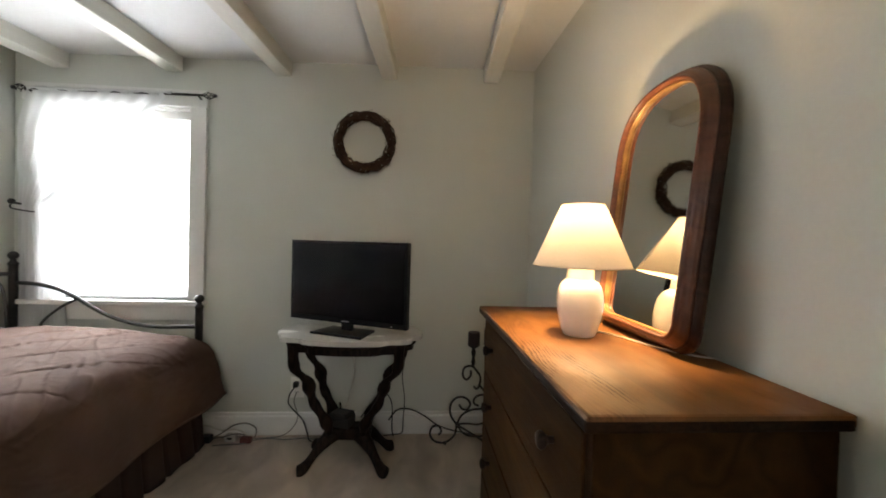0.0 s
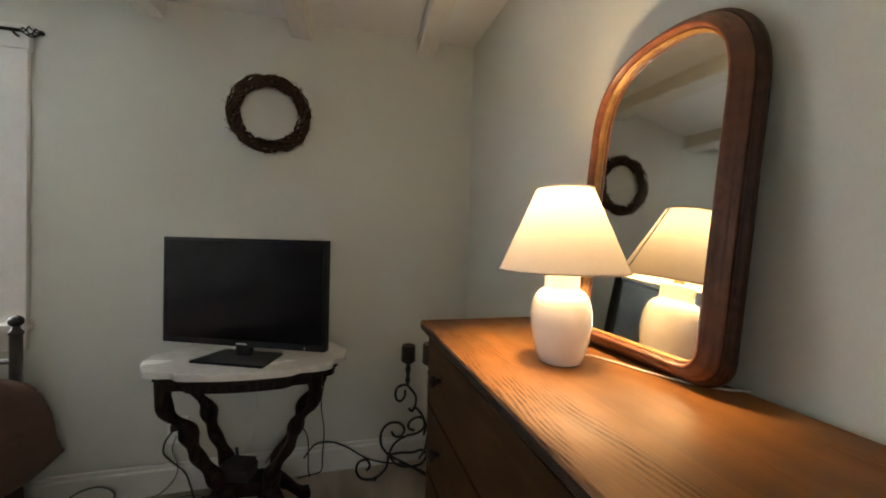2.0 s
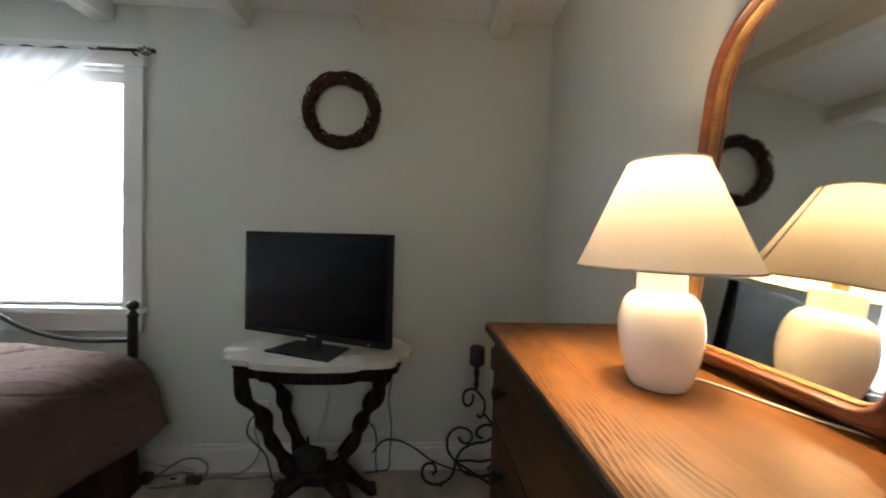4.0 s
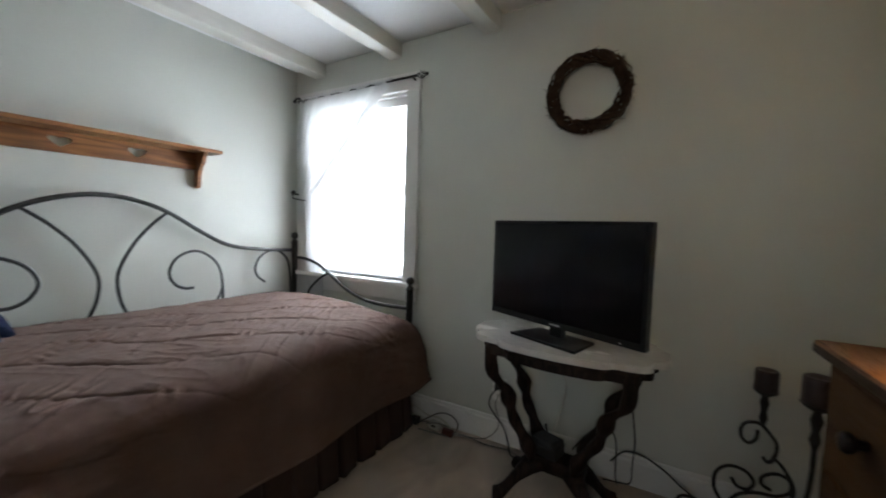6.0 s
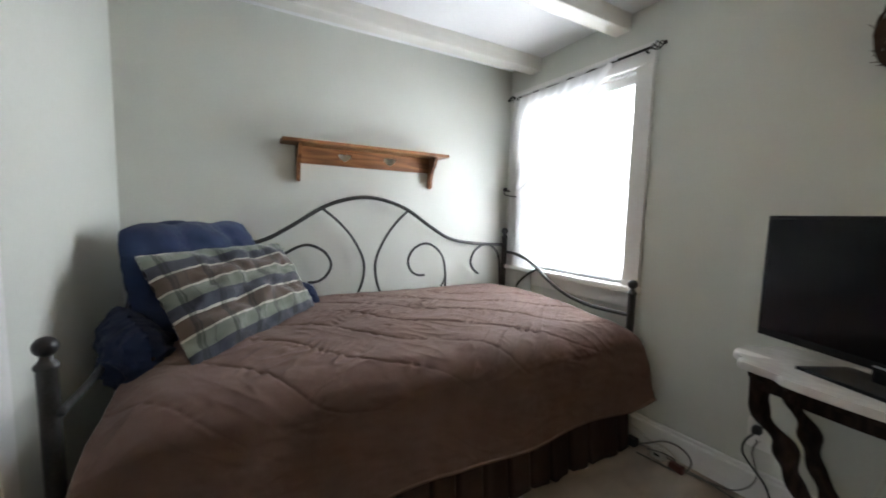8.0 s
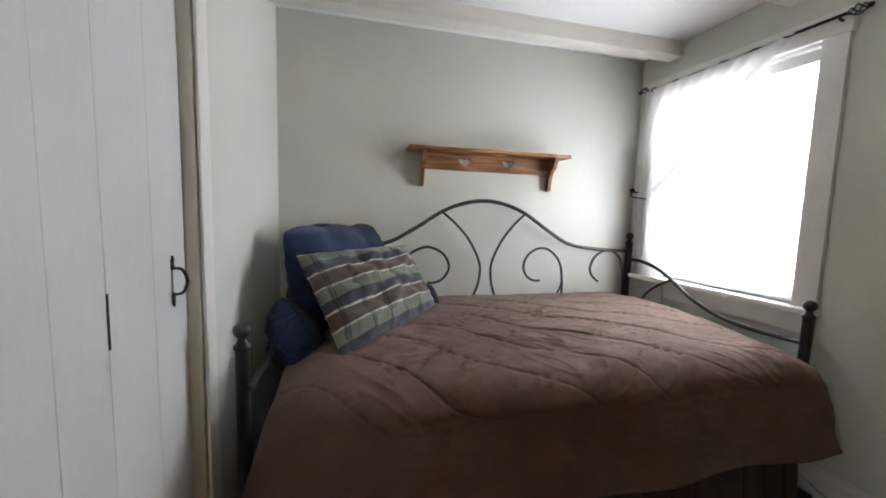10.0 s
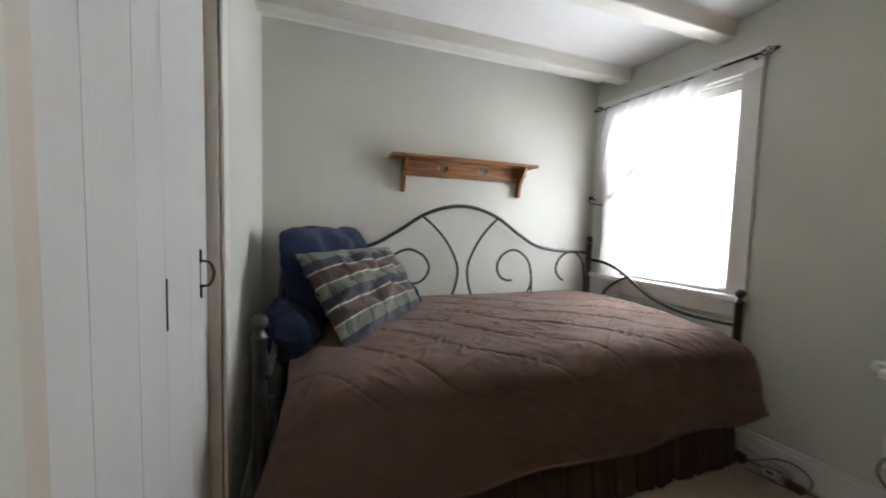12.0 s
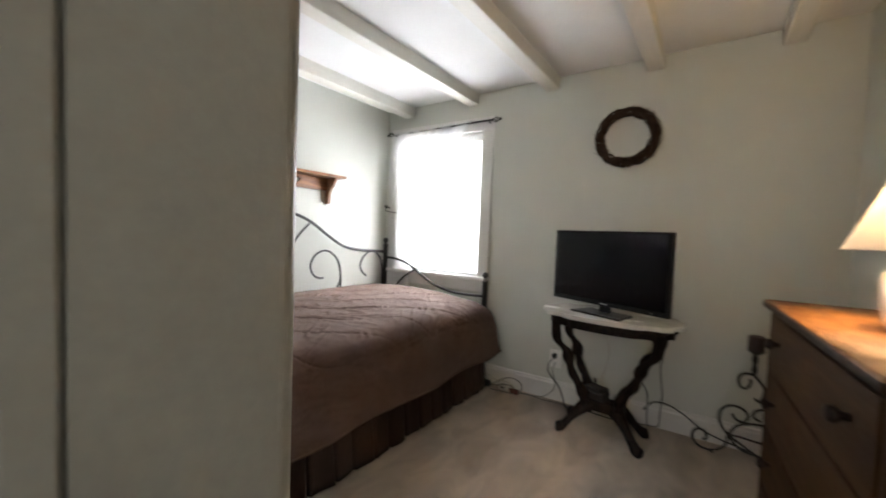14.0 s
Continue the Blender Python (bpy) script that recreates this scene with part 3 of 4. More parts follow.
blind = thing("window_blind", far_frame @ pose(0, W, 0), "lowered white slatted blind, glowing with daylight", "blind")
part("headrail", boxes((WX0 + 0.016, WX1 - 0.016, 0.026, 0.066, WZ1 - 0.062, WZ1 - 0.0125), bevel=0.003), TRIM, blind)
part("bottom_rail", boxes((WX0 + 0.018, WX1 - 0.018, 0.034, 0.058, WZ0 + 0.0005, WZ0 + 0.012), bevel=0.003), SLAT, blind)
bm = bmesh.new()
tilt = radians(-74)
prof = [(-0.0125, 0.0), (-0.006, 0.0016), (0.0, 0.0022), (0.006, 0.0016), (0.0125, 0.0)]
ring = [(y * math.cos(tilt) - z * math.sin(tilt), y * math.sin(tilt) + z * math.cos(tilt)) for y, z in prof]
va = [bm.verts.new((WX0 + 0.018, y, z)) for y, z in ring]
vb = [bm.verts.new((WX1 - 0.018, y, z)) for y, z in ring]
for i in range(4):
    bm.faces.new((va[i], vb[i], vb[i + 1], va[i + 1]))
first = part("slat", bm, SLAT, blind, "", True, Matrix.Translation((0, 0.046, WZ0 + 0.020)))
for i in range(1, 52):
    ob = new("slat", first.data)
    ob.parent = blind
    ob.matrix_basis = Matrix.Translation((0.0012 * math.sin(i * 2.3), 0.046, WZ0 + 0.020 + i * 0.0203))
for x in (WX0 + 0.14, WX1 - 0.14):
    part("ladder_cord", tube(bmesh.new(), [(x, 0.034, WZ0 + 0.012), (x, 0.034, WZ1 - 0.04)], 0.001, 5), WHITECABLE, blind)

rod = thing("curtain_rod", far_frame @ pose(0, 2.428, 1.955), "thin dark metal curtain rod with twisted cage finials", "curtain rod")
part("pole", tube(bmesh.new(), [(-1.985, 0, 0), (-1.055, 0, 0.012)], 0.0065, 10), RODMETAL, rod, "", True)
for x, s, z in ((-1.985, -1, 0.0), (-1.055, 1, 0.012)):
    fin = part("finial", ball(bmesh.new(), (x + s * 0.066, 0, z), 0.010), RODMETAL, rod, "", True)
    for k in range(4):
        pts = []
        for j in range(13):
            t = j / 12
            a = k * math.pi / 2 + t * math.pi * 1.3
            r = 0.004 + 0.015 * math.sin(math.pi * t)
            pts.append((x + s * 0.062 * t, r * math.cos(a), z + r * math.sin(a)))
        part("cage_wire", tube(bmesh.new(), pts, 0.0026, 6), RODMETAL, fin, "", True)
for x, z in ((-1.965, 0.0), (-1.078, 0.012)):
    bm = tube(bmesh.new(), smooth_line([(x, 0.046, z - 0.012), (x, 0.02, z - 0.014), (x, 0.0, z - 0.010)], 4), 0.005, 8)
    box(bm, x - 0.009, x + 0.009, 0.043, 0.047, z - 0.042, z + 0.012, bevel=0.001)
    part("bracket", bm, RODMETAL, rod)

# sheer curtain, drawn across the top and swept to the side
def curtain():
    bm = bmesh.new()
    rows, cols = 64, 90
    grid = []
    for i in range(rows + 1):
        t = i / rows
        z = 1.962 - t * (1.962 - 0.60)
        tie = 1.31
        if z > tie:
            k = (1.962 - z) / (1.962 - tie)
            right = -1.235 - 0.645 * k
            left = -1.98 - 0.05 * min(1.0, k * 3.0)
            amp = 0.004 + 0.006 * k
        else:
            k = (tie - z) / (tie - 0.60)
            right = -1.88 + 0.10 * k ** 0.7
            left = -2.03 + 0.01 * k
            amp = 0.010 + 0.005 * k
        line = []
        for j in range(cols + 1):
            u = j / cols
            x = left + (right - left) * u
            wob = amp * math.sin(u * 58 + 1.5 * math.sin(z * 3)) + 0.5 * amp * math.sin(u * 23 + z * 5)
            edge = 0.004 * math.exp(-((1 - u) / 0.03) ** 2)
            line.append(bm.verts.new((x, 2.434 + wob - edge + 0.012 * (1 - abs(z - tie)) * (z < 1.5), z)))
        grid.append(line)
    for i in range(rows):
        for j in range(cols):
            bm.faces.new((grid[i][j], grid[i + 1][j], grid[i + 1][j + 1], grid[i][j + 1]))
    return bm


def curtain_hem():
    """The doubled hem along the swept edge."""
    bm = bmesh.new()
    pairs = []
    for i in range(41):
        k = i / 40
        z = 1.950 - k * 0.635
        right = -1.235 - 0.645 * (1.962 - z) / 0.652
        y = 2.417 + 0.004 * math.sin(k * 17) + 0.008 * k
        pairs.append((bm.verts.new((right - 0.028, y, z + 0.020)), bm.verts.new((right + 0.001, y - 0.001, z - 0.001))))
    for a, b in zip(pairs, pairs[1:]):
        bm.faces.new((a[0], b[0], b[1], a[1]))
    return bm


cur = thing("curtain", far_frame, "white sheer voile curtain swept aside on a dark rod", "curtain")
part("panel", curtain(), SHEER, cur, "", True)
part("hem", curtain_hem(), SHEERHEM, cur, "doubled hem of the sheer curtain", True)
part("heading", tube(bmesh.new(), [(-1.975 + 0.0375 * i, 2.428 + 0.002 * math.sin(i * 2.1), 1.958 + 0.0006 * i + 0.002 * math.sin(i * 1.7)) for i in range(21)], lambda t: 0.0105 + 0.0015 * math.sin(t * 70), 8), SHEER, cur, "gathered rod pocket", True)

tie = thing("curtain_holdback", far_frame @ pose(-2.03, W, 1.32), "small dark metal curtain holdback on the wall", "curtain holdback")
part("knob", ball(bmesh.new(), (0, -0.075, 0.012), 0.016), RODMETAL, tie, "", True)
part("stem", tube(bmesh.new(), [(0, 0, 0), (0, -0.075, 0.006)], 0.006, 8), RODMETAL, tie, "", True)
part("arm", tube(bmesh.new(), smooth_line([(0, -0.075, 0.008), (0.005, -0.085, -0.022), (0.05, -0.085, -0.034), (0.11, -0.07, -0.042)], 6), 0.0042, 8), RODMETAL, tie, "", True)


# ---- daybed ----
BX0, BX1, BY0, BY1 = -2.04, -1.018, 0.34, 2.40
bed = thing("daybed", pose(0, 0, 0), "pewter grey metal daybed with scrolled back and ball finials", "daybed")


def bed_post(x, y, top):
    b = lathe(bmesh.new(), [(0.019, 0.0), (0.022, 0.006), (0.022, 0.03), (0.019, 0.036), (0.019, top - 0.075), (0.0225, top - 0.072), (0.0225, top - 0.064), (0.017, top - 0.058), (0.012, top - 0.05), (0.012, top - 0.042)], 16, (x, y))
    p = part("post", b, IRON, bed, "", True)
    part("finial", ball(bmesh.new(), (x, y, top - 0.022), 0.0235, 18), IRON, p, "round ball finial", True)


for x, y, top in ((BX0, BY0, 1.058), (BX0, BY1, 1.058), (BX1 - 0.013, BY0 - 0.022, 0.845), (BX1, BY1, 0.845)):
    bed_post(x, y, top)

rail = [(2.40, 0.935), (2.15, 0.95), (1.95, 0.982), (1.80, 1.06), (1.635, 1.165), (1.50, 1.216), (1.375, 1.233), (1.25, 1.216), (1.115, 1.165), (0.95, 1.06), (0.80, 0.982), (0.60, 0.95), (0.34, 0.935)]
part("top_rail", tube(bmesh.new(), smooth_line([(BX0, y, z) for y, z in rail], 8), 0.0115, 10), IRON, bed, "", True)


def back_scroll(points, r=0.008):
    part("scroll", tube(bmesh.new(), smooth_line([(BX0, y, z) for y, z in points], 8), r, 8), IRON, bed, "", True)


MID = 2.75
arc = [(1.635, 1.162), (1.56, 1.09), (1.485, 0.99), (1.428, 0.86), (1.43, 0.75), (1.457, 0.66), (1.51, 0.54), (1.53, 0.42)]
curl = [(1.90, 0.42), (1.912, 0.60), (1.911, 0.758), (1.885, 0.87), (1.815, 0.94), (1.742, 0.953), (1.672, 0.915), (1.640, 0.846), (1.662, 0.782), (1.71, 0.752), (1.755, 0.750)]
curl2 = [(2.365, 0.42), (2.37, 0.60), (2.366, 0.744), (2.345, 0.865), (2.285, 0.93), (2.215, 0.94), (2.145, 0.90), (2.112, 0.83), (2.13, 0.775), (2.178, 0.736)]
left = [(0.80, 0.42), (0.82, 0.60), (0.84, 0.76), (0.88, 0.87), (0.945, 0.928), (1.035, 0.958), (1.125, 0.918), (1.163, 0.845), (1.135, 0.78), (1.085, 0.75), (1.035, 0.748)]
for q in (arc, [(MID - y + 0.03 * math.sin(math.pi * k / 7), z) for k, (y, z) in enumerate(arc)], curl, left, curl2, [(MID - y, z) for y, z in curl2]):
    back_scroll(q)
back_scroll([(1.911, 0.735), (1.90, 0.70), (1.875, 0.65), (1.865, 0.60)], 0.006)
for y in (BY1, BY0):
    arm = [(BX0, 0.885), (-1.92, 0.882), (-1.80, 0.858), (-1.70, 0.815), (-1.60, 0.757), (-1.50, 0.709), (-1.38, 0.676), (-1.25, 0.662), (-1.12, 0.664), (BX1, 0.668)]
    part("arm_rail", tube(bmesh.new(), smooth_line([(x, y, z) for x, z in arm], 6), 0.0105, 10), IRON, bed, "", True)
    part("arm_scroll", tube(bmesh.new(), smooth_line([(x, y, z) for x, z in [(-1.685, 0.806), (-1.75, 0.775), (-1.81, 0.735), (-1.88, 0.67), (-1.91, 0.58)]], 6), 0.0075, 8), IRON, bed, "", True)
    part("end_rail", tube(bmesh.new(), [(BX0, y, 0.36), (BX1, y, 0.36)], 0.013, 8), IRON, bed, "", True)
part("back_bottom_rail", tube(bmesh.new(), [(BX0, BY0, 0.42), (BX0, BY1, 0.42)], 0.013, 8), IRON, bed, "", True)
part("front_side_rail", boxes((BX1 - 0.012, BX1 + 0.012, BY0 + 0.02, BY1 - 0.02, 0.33, 0.38), bevel=0.004), IRON, bed)

mat = thing("mattress", pose(0, 0, 0.385), "white twin mattress hidden under the comforter", "mattress")
part("mattress_body", boxes((BX0 + 0.03, BX1 - 0.06, BY0 + 0.085, BY1 - 0.06, 0, 0.17), bevel=0.04), SHEET, mat, "", True)


# comforter: quilted channels, wrinkles, draped over the front edge
def comforter():
    nu, nv = 420, 340
    top, round_, fall = 0.97, 0.17, 0.41
    total = top + round_ + fall
    grid = []
    b = bmesh.new()
    for i in range(nu + 1):
        u = i / nu
        row = []
        for j in range(nv + 1):
            s = j / nv * total
            hem = max(0.0, (s - top) / (round_ + fall))
            y0 = 0.390 - 0.14 * hem ** 1.2
            y1 = 2.365 + 0.068 * min(1, hem * 2.0)
            y = y0 + (y1 - y0) * u
            if s < top:
                x, z = -2.035 + s, 0.655 + 0.018 * math.sin(math.pi * s / top) - 0.012 * (s / top) ** 3
                nx, nz = 0.0, 1.0
            elif s < top + round_:
                a = (s - top) / round_ * math.pi / 2
                x, z = -2.035 + top + 0.115 * math.sin(a), 0.643 - 0.085 * (1 - math.cos(a)) - 0.012 * math.sin(a)
                nx, nz = math.sin(a), math.cos(a)
            else:
                k = (s - top - round_) / fall
                x, z = -2.035 + top + 0.115 + 0.025 * k, 0.546 - fall * k * 0.74
                nx, nz = 1.0, 0.1
            near, far = math.exp(-((u) / 0.035) ** 2), math.exp(-((1 - u) / 0.028) ** 2)
            z -= 0.05 * near + 0.04 * far * (1 - hem)
            x += (0.045 * far - 0.02 * near) * hem
            # quilting: seams that cross in large diamonds
            drift = 0.050 * noise.noise((y * 4.0, s * 4.0, 11.0)) + 0.007 * noise.noise((y * 14, s * 14, 12.0))
            qa, qb = (y - 1.42 * s + 0.60 + drift + 0.045 * math.sin(7.0 * (y + s))) / 0.35, (y + 0.95 * s - 1.93 + drift) / 0.325
            ca, cb = abs((qa % 1.0) - 0.5) * 2, abs((qb % 1.0) - 0.5) * 2
            calm = max(0.06, min(1.0, 1 - 3.6 * (s - top + 0.04)))
            full = 0.8 + 0.5 * noise.noise((y * 4.0, s * 5.0, 14.0))
            puff = 0.014 * (1 - 0.25 * ca ** 6 - 0.75 * ca ** 36) * (1 - 0.06 * cb ** 6 - 0.12 * cb ** 40) * calm * full
            # gathers that run out from the seams
            run_ = noise.noise((y * 9, s * 9, 3.0))
            pucker = 0.011 * ca ** 5 * math.sin((y + s) * 105 + 10 * noise.noise((y * 6, s * 6, 1))) * max(0.0, run_ + 0.1) * calm
            pucker += 0.0065 * cb ** 6 * math.sin((y - s) * 110 + 10 * noise.noise((y * 6, s * 6, 5))) * max(0.0, 0.1 - run_) * calm
            wr = noise.noise((y * 3.0, s * 5.0, 1.7)) * 0.006 + noise.noise((y * 9 + s * 12, s * 16 - y * 7, 4.1)) * 0.0028 + noise.noise((y * 22, s * 30, 6.0)) * 0.0013 + noise.noise((y * 48, s * 60, 2.0)) * 0.0006
            # diagonal creases pressed into the cloth
            g = noise.noise((y * 2.6 + 3, s * 3.2, 8.0))
            ridge = 1 - abs(noise.noise(((s + 0.62 * y) * 15, (y - 0.6 * s) * 4, 9.0)))
            wr += (max(0.0, g + 0.15) * 0.011 * ridge ** 9) * min(1, calm + 0.3)
            ridge = 1 - abs(noise.noise(((s - 0.9 * y) * 13, (y + 0.8 * s) * 3.4, 21.0)))
            wr += (max(0.0, 0.1 - g) * 0.007 * ridge ** 9) * min(1, calm + 0.3)
            fold = 0.0
            if hem > 0.25:
                fold = (hem - 0.25) * (0.034 * noise.noise((y * 3.1, 0.3, hem)) + 0.016 * math.sin(y * 9 + 3 * noise.noise((y * 1.7, 5, 0))))
            d = puff + wr + fold + pucker
            hemwave = 0.012 * noise.noise((y * 2.3, 7.7, 0)) * hem + 0.05 * far * hem ** 2
            row.append(b.verts.new((x + nx * d, y, z + nz * d + hemwave)))
        grid.append(row)
    for i in range(nu):
        for j in range(nv):
            b.faces.new((grid[i][j], grid[i][j + 1], grid[i + 1][j + 1], grid[i + 1][j]))
    bmesh.ops.recalc_face_normals(b, faces=b.faces)
    edge = [row[-1].co.copy() for row in grid]
    return b, edge


quilt = thing("comforter", pose(0, 0, 0), "mauve brown quilted cotton comforter, wrinkled, on the daybed", "comforter")
cover_mesh, cover_edge = comforter()
cover = part("cover", cover_mesh, QUILT, quilt, "", True)
part("hem", tube(bmesh.new(), [q + Vector((-0.004, 0, 0)) for q in cover_edge[::2]], 0.008, 8), QUILT, quilt, "stitched lower hem", True)
th = cover.modifiers.new("thickness", "SOLIDIFY")
th.thickness, th.offset = 0.012, -1


def pleat(y0, y1, seed):
    """One panel of the skirt, from fold to fold, with its edges tucked back."""
    b = bmesh.new()
    n, rows = 16, 10
    grid = []
    for i in range(n + 1):
        u = i / n
        tuck = 0.032 * (max(0.0, 0.10 - u) / 0.10 + max(0.0, u - 0.93) / 0.07)
        line = []
        for j in range(rows + 1):
            t = j / rows
            y = y0 + (y1 - y0) * u
            soft = 0.010 * noise.noise((y * 9, t * 1.2, seed)) + 0.006 * math.sin(y * 31)
            line.append(b.verts.new((-1.006 + 0.040 * t + (soft - tuck) * (0.3 + 0.7 * t), y + 0.010 * t * noise.noise((y * 6, 0, seed)), 0.345 - (0.339 - 0.004 * math.sin(seed)) * t)))
        grid.append(line)
    for i in range(n):
        for j in range(rows):
            b.faces.new((grid[i][j], grid[i][j + 1], grid[i + 1][j + 1], grid[i + 1][j]))
    return b


sk = thing("bed_skirt", pose(0, 0, 0), "dark brown pleated bed skirt hanging to the carpet", "bed skirt")
cuts = [0.33, 0.45, 0.575, 0.68, 0.81, 0.925, 1.05, 1.16, 1.285, 1.40, 1.52, 1.635, 1.76, 1.87, 1.985, 2.10, 2.205, 2.31, 2.405]
for k, (a, b) in enumerate(zip(cuts, cuts[1:])):
    cloth = part("pleat", pleat(a, b, k * 1.37), SKIRT, sk, "", True)
    th = cloth.modifiers.new("thickness", "SOLIDIFY")
    th.thickness = 0.004


def cushion(corners, thick, edge=1.0, nu=36, nv=28, seed=0.0, pinch=0.05, wrinkle=0.006, corner=0.0, lobes=0):
    """A stuffed pillow between four corners (top left, top right, bottom left, bottom right), with UVs."""
    tl, tr, bl, br = [Vector(c) for c in corners]
    nrm = (tr - tl).cross(bl - tl).normalized() * -1
    b = bmesh.new()
    uvl = b.loops.layers.uv.new("UVMap")
    sides = []
    for sgn in (1, -1):
        g = []
        for i in range(nu + 1):
            u = i / nu
            row = []
            for j in range(nv + 1):
                v = j / nv
                cu, cv = 2 * u - 1, 2 * v - 1
                uu = 0.5 + 0.5 * cu * (1 - pinch * (1 - cv * cv) - corner * abs(cv) ** 5)
                vv = 0.5 + 0.5 * cv * (1 - pinch * (1 - cu * cu) - corner * abs(cu) ** 5)
                p = (tl * (1 - uu) + tr * uu) * (1 - vv) + (bl * (1 - uu) + br * uu) * vv
                f = max(0.0, (1 - abs(cu) ** 2.6)) ** 0.6 * max(0.0, (1 - abs(cv) ** 2.6)) ** 0.6
                if lobes:
                    f *= 0.84 + 0.16 * abs(math.sin(math.pi * lobes * u)) ** 0.6
                    p = p + (tl - bl).normalized() * (0.013 * abs(math.sin(math.pi * lobes * u)) * (1 - vv) ** 3)
                h = thick * f * edge + wrinkle * f * noise.noise((u * 7 + seed, v * 7, sgn * 2.0)) + 0.5 * wrinkle * noise.noise((u * 19 + seed, v * 15, 3))
                row.append((b.verts.new(p + nrm * sgn * h), u, v))
            g.append(row)
        sides.append(g)
    for k, g in enumerate(sides):
        for i in range(nu):
            for j in range(nv):
                q = [g[i][j], g[i + 1][j], g[i + 1][j + 1], g[i][j + 1]]
                if k == 1:
                    q = q[::-1]
                f = b.faces.new([x[0] for x in q])
                for lp, x in zip(f.loops, q):
                    lp[uvl].uv = (x[1], 1 - x[2])
    bmesh.ops.remove_doubles(b, verts=b.verts, dist=0.0006)
    bmesh.ops.recalc_face_normals(b, faces=b.faces)
    return b


rest = thing("backrest_pillow", pose(0, 0, 0), "navy blue cotton reading backrest pillow with two arms", "pillow")
part("back", cushion([(-1.54, 0.325, 1.075), (-2.06, 0.735, 1.08), (-1.40, 0.42, 0.60), (-1.95, 0.87, 0.62)], 0.105, seed=3, pinch=0.01, wrinkle=0.024, corner=0.07, lobes=3), BLUE, rest, "", True)
part("arm", cushion([(-1.51, 0.33, 0.825), (-1.28, 0.46, 0.745), (-1.47, 0.35, 0.555), (-1.235, 0.49, 0.550)], 0.085, seed=8, pinch=0.01, wrinkle=0.028, corner=0.10), BLUE, rest, "", True)
part("arm", cushion([(-2.02, 0.86, 0.80), (-1.90, 1.04, 0.765), (-1.98, 0.86, 0.645), (-1.85, 1.08, 0.645)], 0.06, seed=5, pinch=0.01, wrinkle=0.012, corner=0.12), BLUE, rest, "", True)
part("carry_loop", tube(bmesh.new(), smooth_line([(-1.68, 0.43, 1.06), (-1.70, 0.44, 1.078), (-1.78, 0.50, 1.08), (-1.80, 0.52, 1.06)], 5), 0.006, 6, flat=2.0), BLUE, rest, "", True)
pil = thing("plaid_pillow", pose(0, 0, 0), "green, navy and brown plaid pillow leaning on the blue backrest", "pillow")
part("pillow_case", cushion([(-1.42, 0.40, 0.985), (-1.90, 0.88, 0.985), (-1.185, 0.580, 0.645), (-1.765, 1.035, 0.668)], 0.078, seed=1, pinch=0.035, wrinkle=0.034, corner=0.02), PLAID, pil, "", True)

# ---- wall shelf with heart cut-outs ----
shelf = thing("wall_shelf", pose(L, 0, 0), "stained pine wall shelf with two heart cut-outs", "shelf")
part("top_board", boxes((0.002, 0.135, 0.905, 1.875, 1.498, 1.517), bevel=0.004), PINE, shelf)


def heart(cy, cz, w):
    out = []
    for k in range(28):
        a = 2 * math.pi * k / 28
        out.append((cy + w * math.sin(a) ** 3, cz + w * (0.72 * math.cos(a) - 0.27 * math.cos(2 * a) - 0.09 * math.cos(3 * a)) * 0.8))
    return out


bm = bmesh.new()
loops = [[(0.985, 1.405), (1.80, 1.405), (1.80, 1.498), (0.985, 1.498)], heart(1.248, 1.456, 0.038), heart(1.522, 1.456, 0.038)]
es = []
for lp in loops:
    vs = [bm.verts.new((0.004, y, z)) for y, z in lp]
    es += [bm.edges.new((vs[k], vs[(k + 1) % len(vs)])) for k in range(len(vs))]
made = bmesh.ops.triangle_fill(bm, use_beauty=True, edges=es)
faces = [g for g in made["geom"] if isinstance(g, bmesh.types.BMFace)]
out = bmesh.ops.extrude_face_region(bm, geom=faces)
bmesh.ops.translate(bm, verts=[g for g in out["geom"] if isinstance(g, bmesh.types.BMVert)], vec=(0.016, 0, 0))
bmesh.ops.recalc_face_normals(bm, faces=bm.faces)
part("back_board", bm, PINE, shelf, "pine back board with two heart holes")
for y in (0.985, 1.785):
    prof = [(0.0, 1.498), (0.112, 1.498), (0.112, 1.482), (0.098, 1.462), (0.090, 1.442), (0.066, 1.424), (0.050, 1.398), (0.040, 1.36), (0.036, 1.322), (0.026, 1.308), (0.0, 1.305)]
    b = bmesh.new()
    a = [b.verts.new((x + 0.002, y, z)) for x, z in prof]
    c = [b.verts.new((x + 0.002, y + 0.019, z)) for x, z in prof]
    b.faces.new(a)
    b.faces.new(c[::-1])
    for i in range(len(prof)):
        j = (i + 1) % len(prof)
        b.faces.new((a[j], a[i], c[i], c[j]))
    bmesh.ops.recalc_face_normals(b, faces=b.faces)
    part("bracket", b, PINE, shelf)

# ---- parlour table with a marble top ----
table = thing("side_table", pose(-0.130, 2.235, 0), "antique side table with white scalloped marble top and carved dark legs", "table")


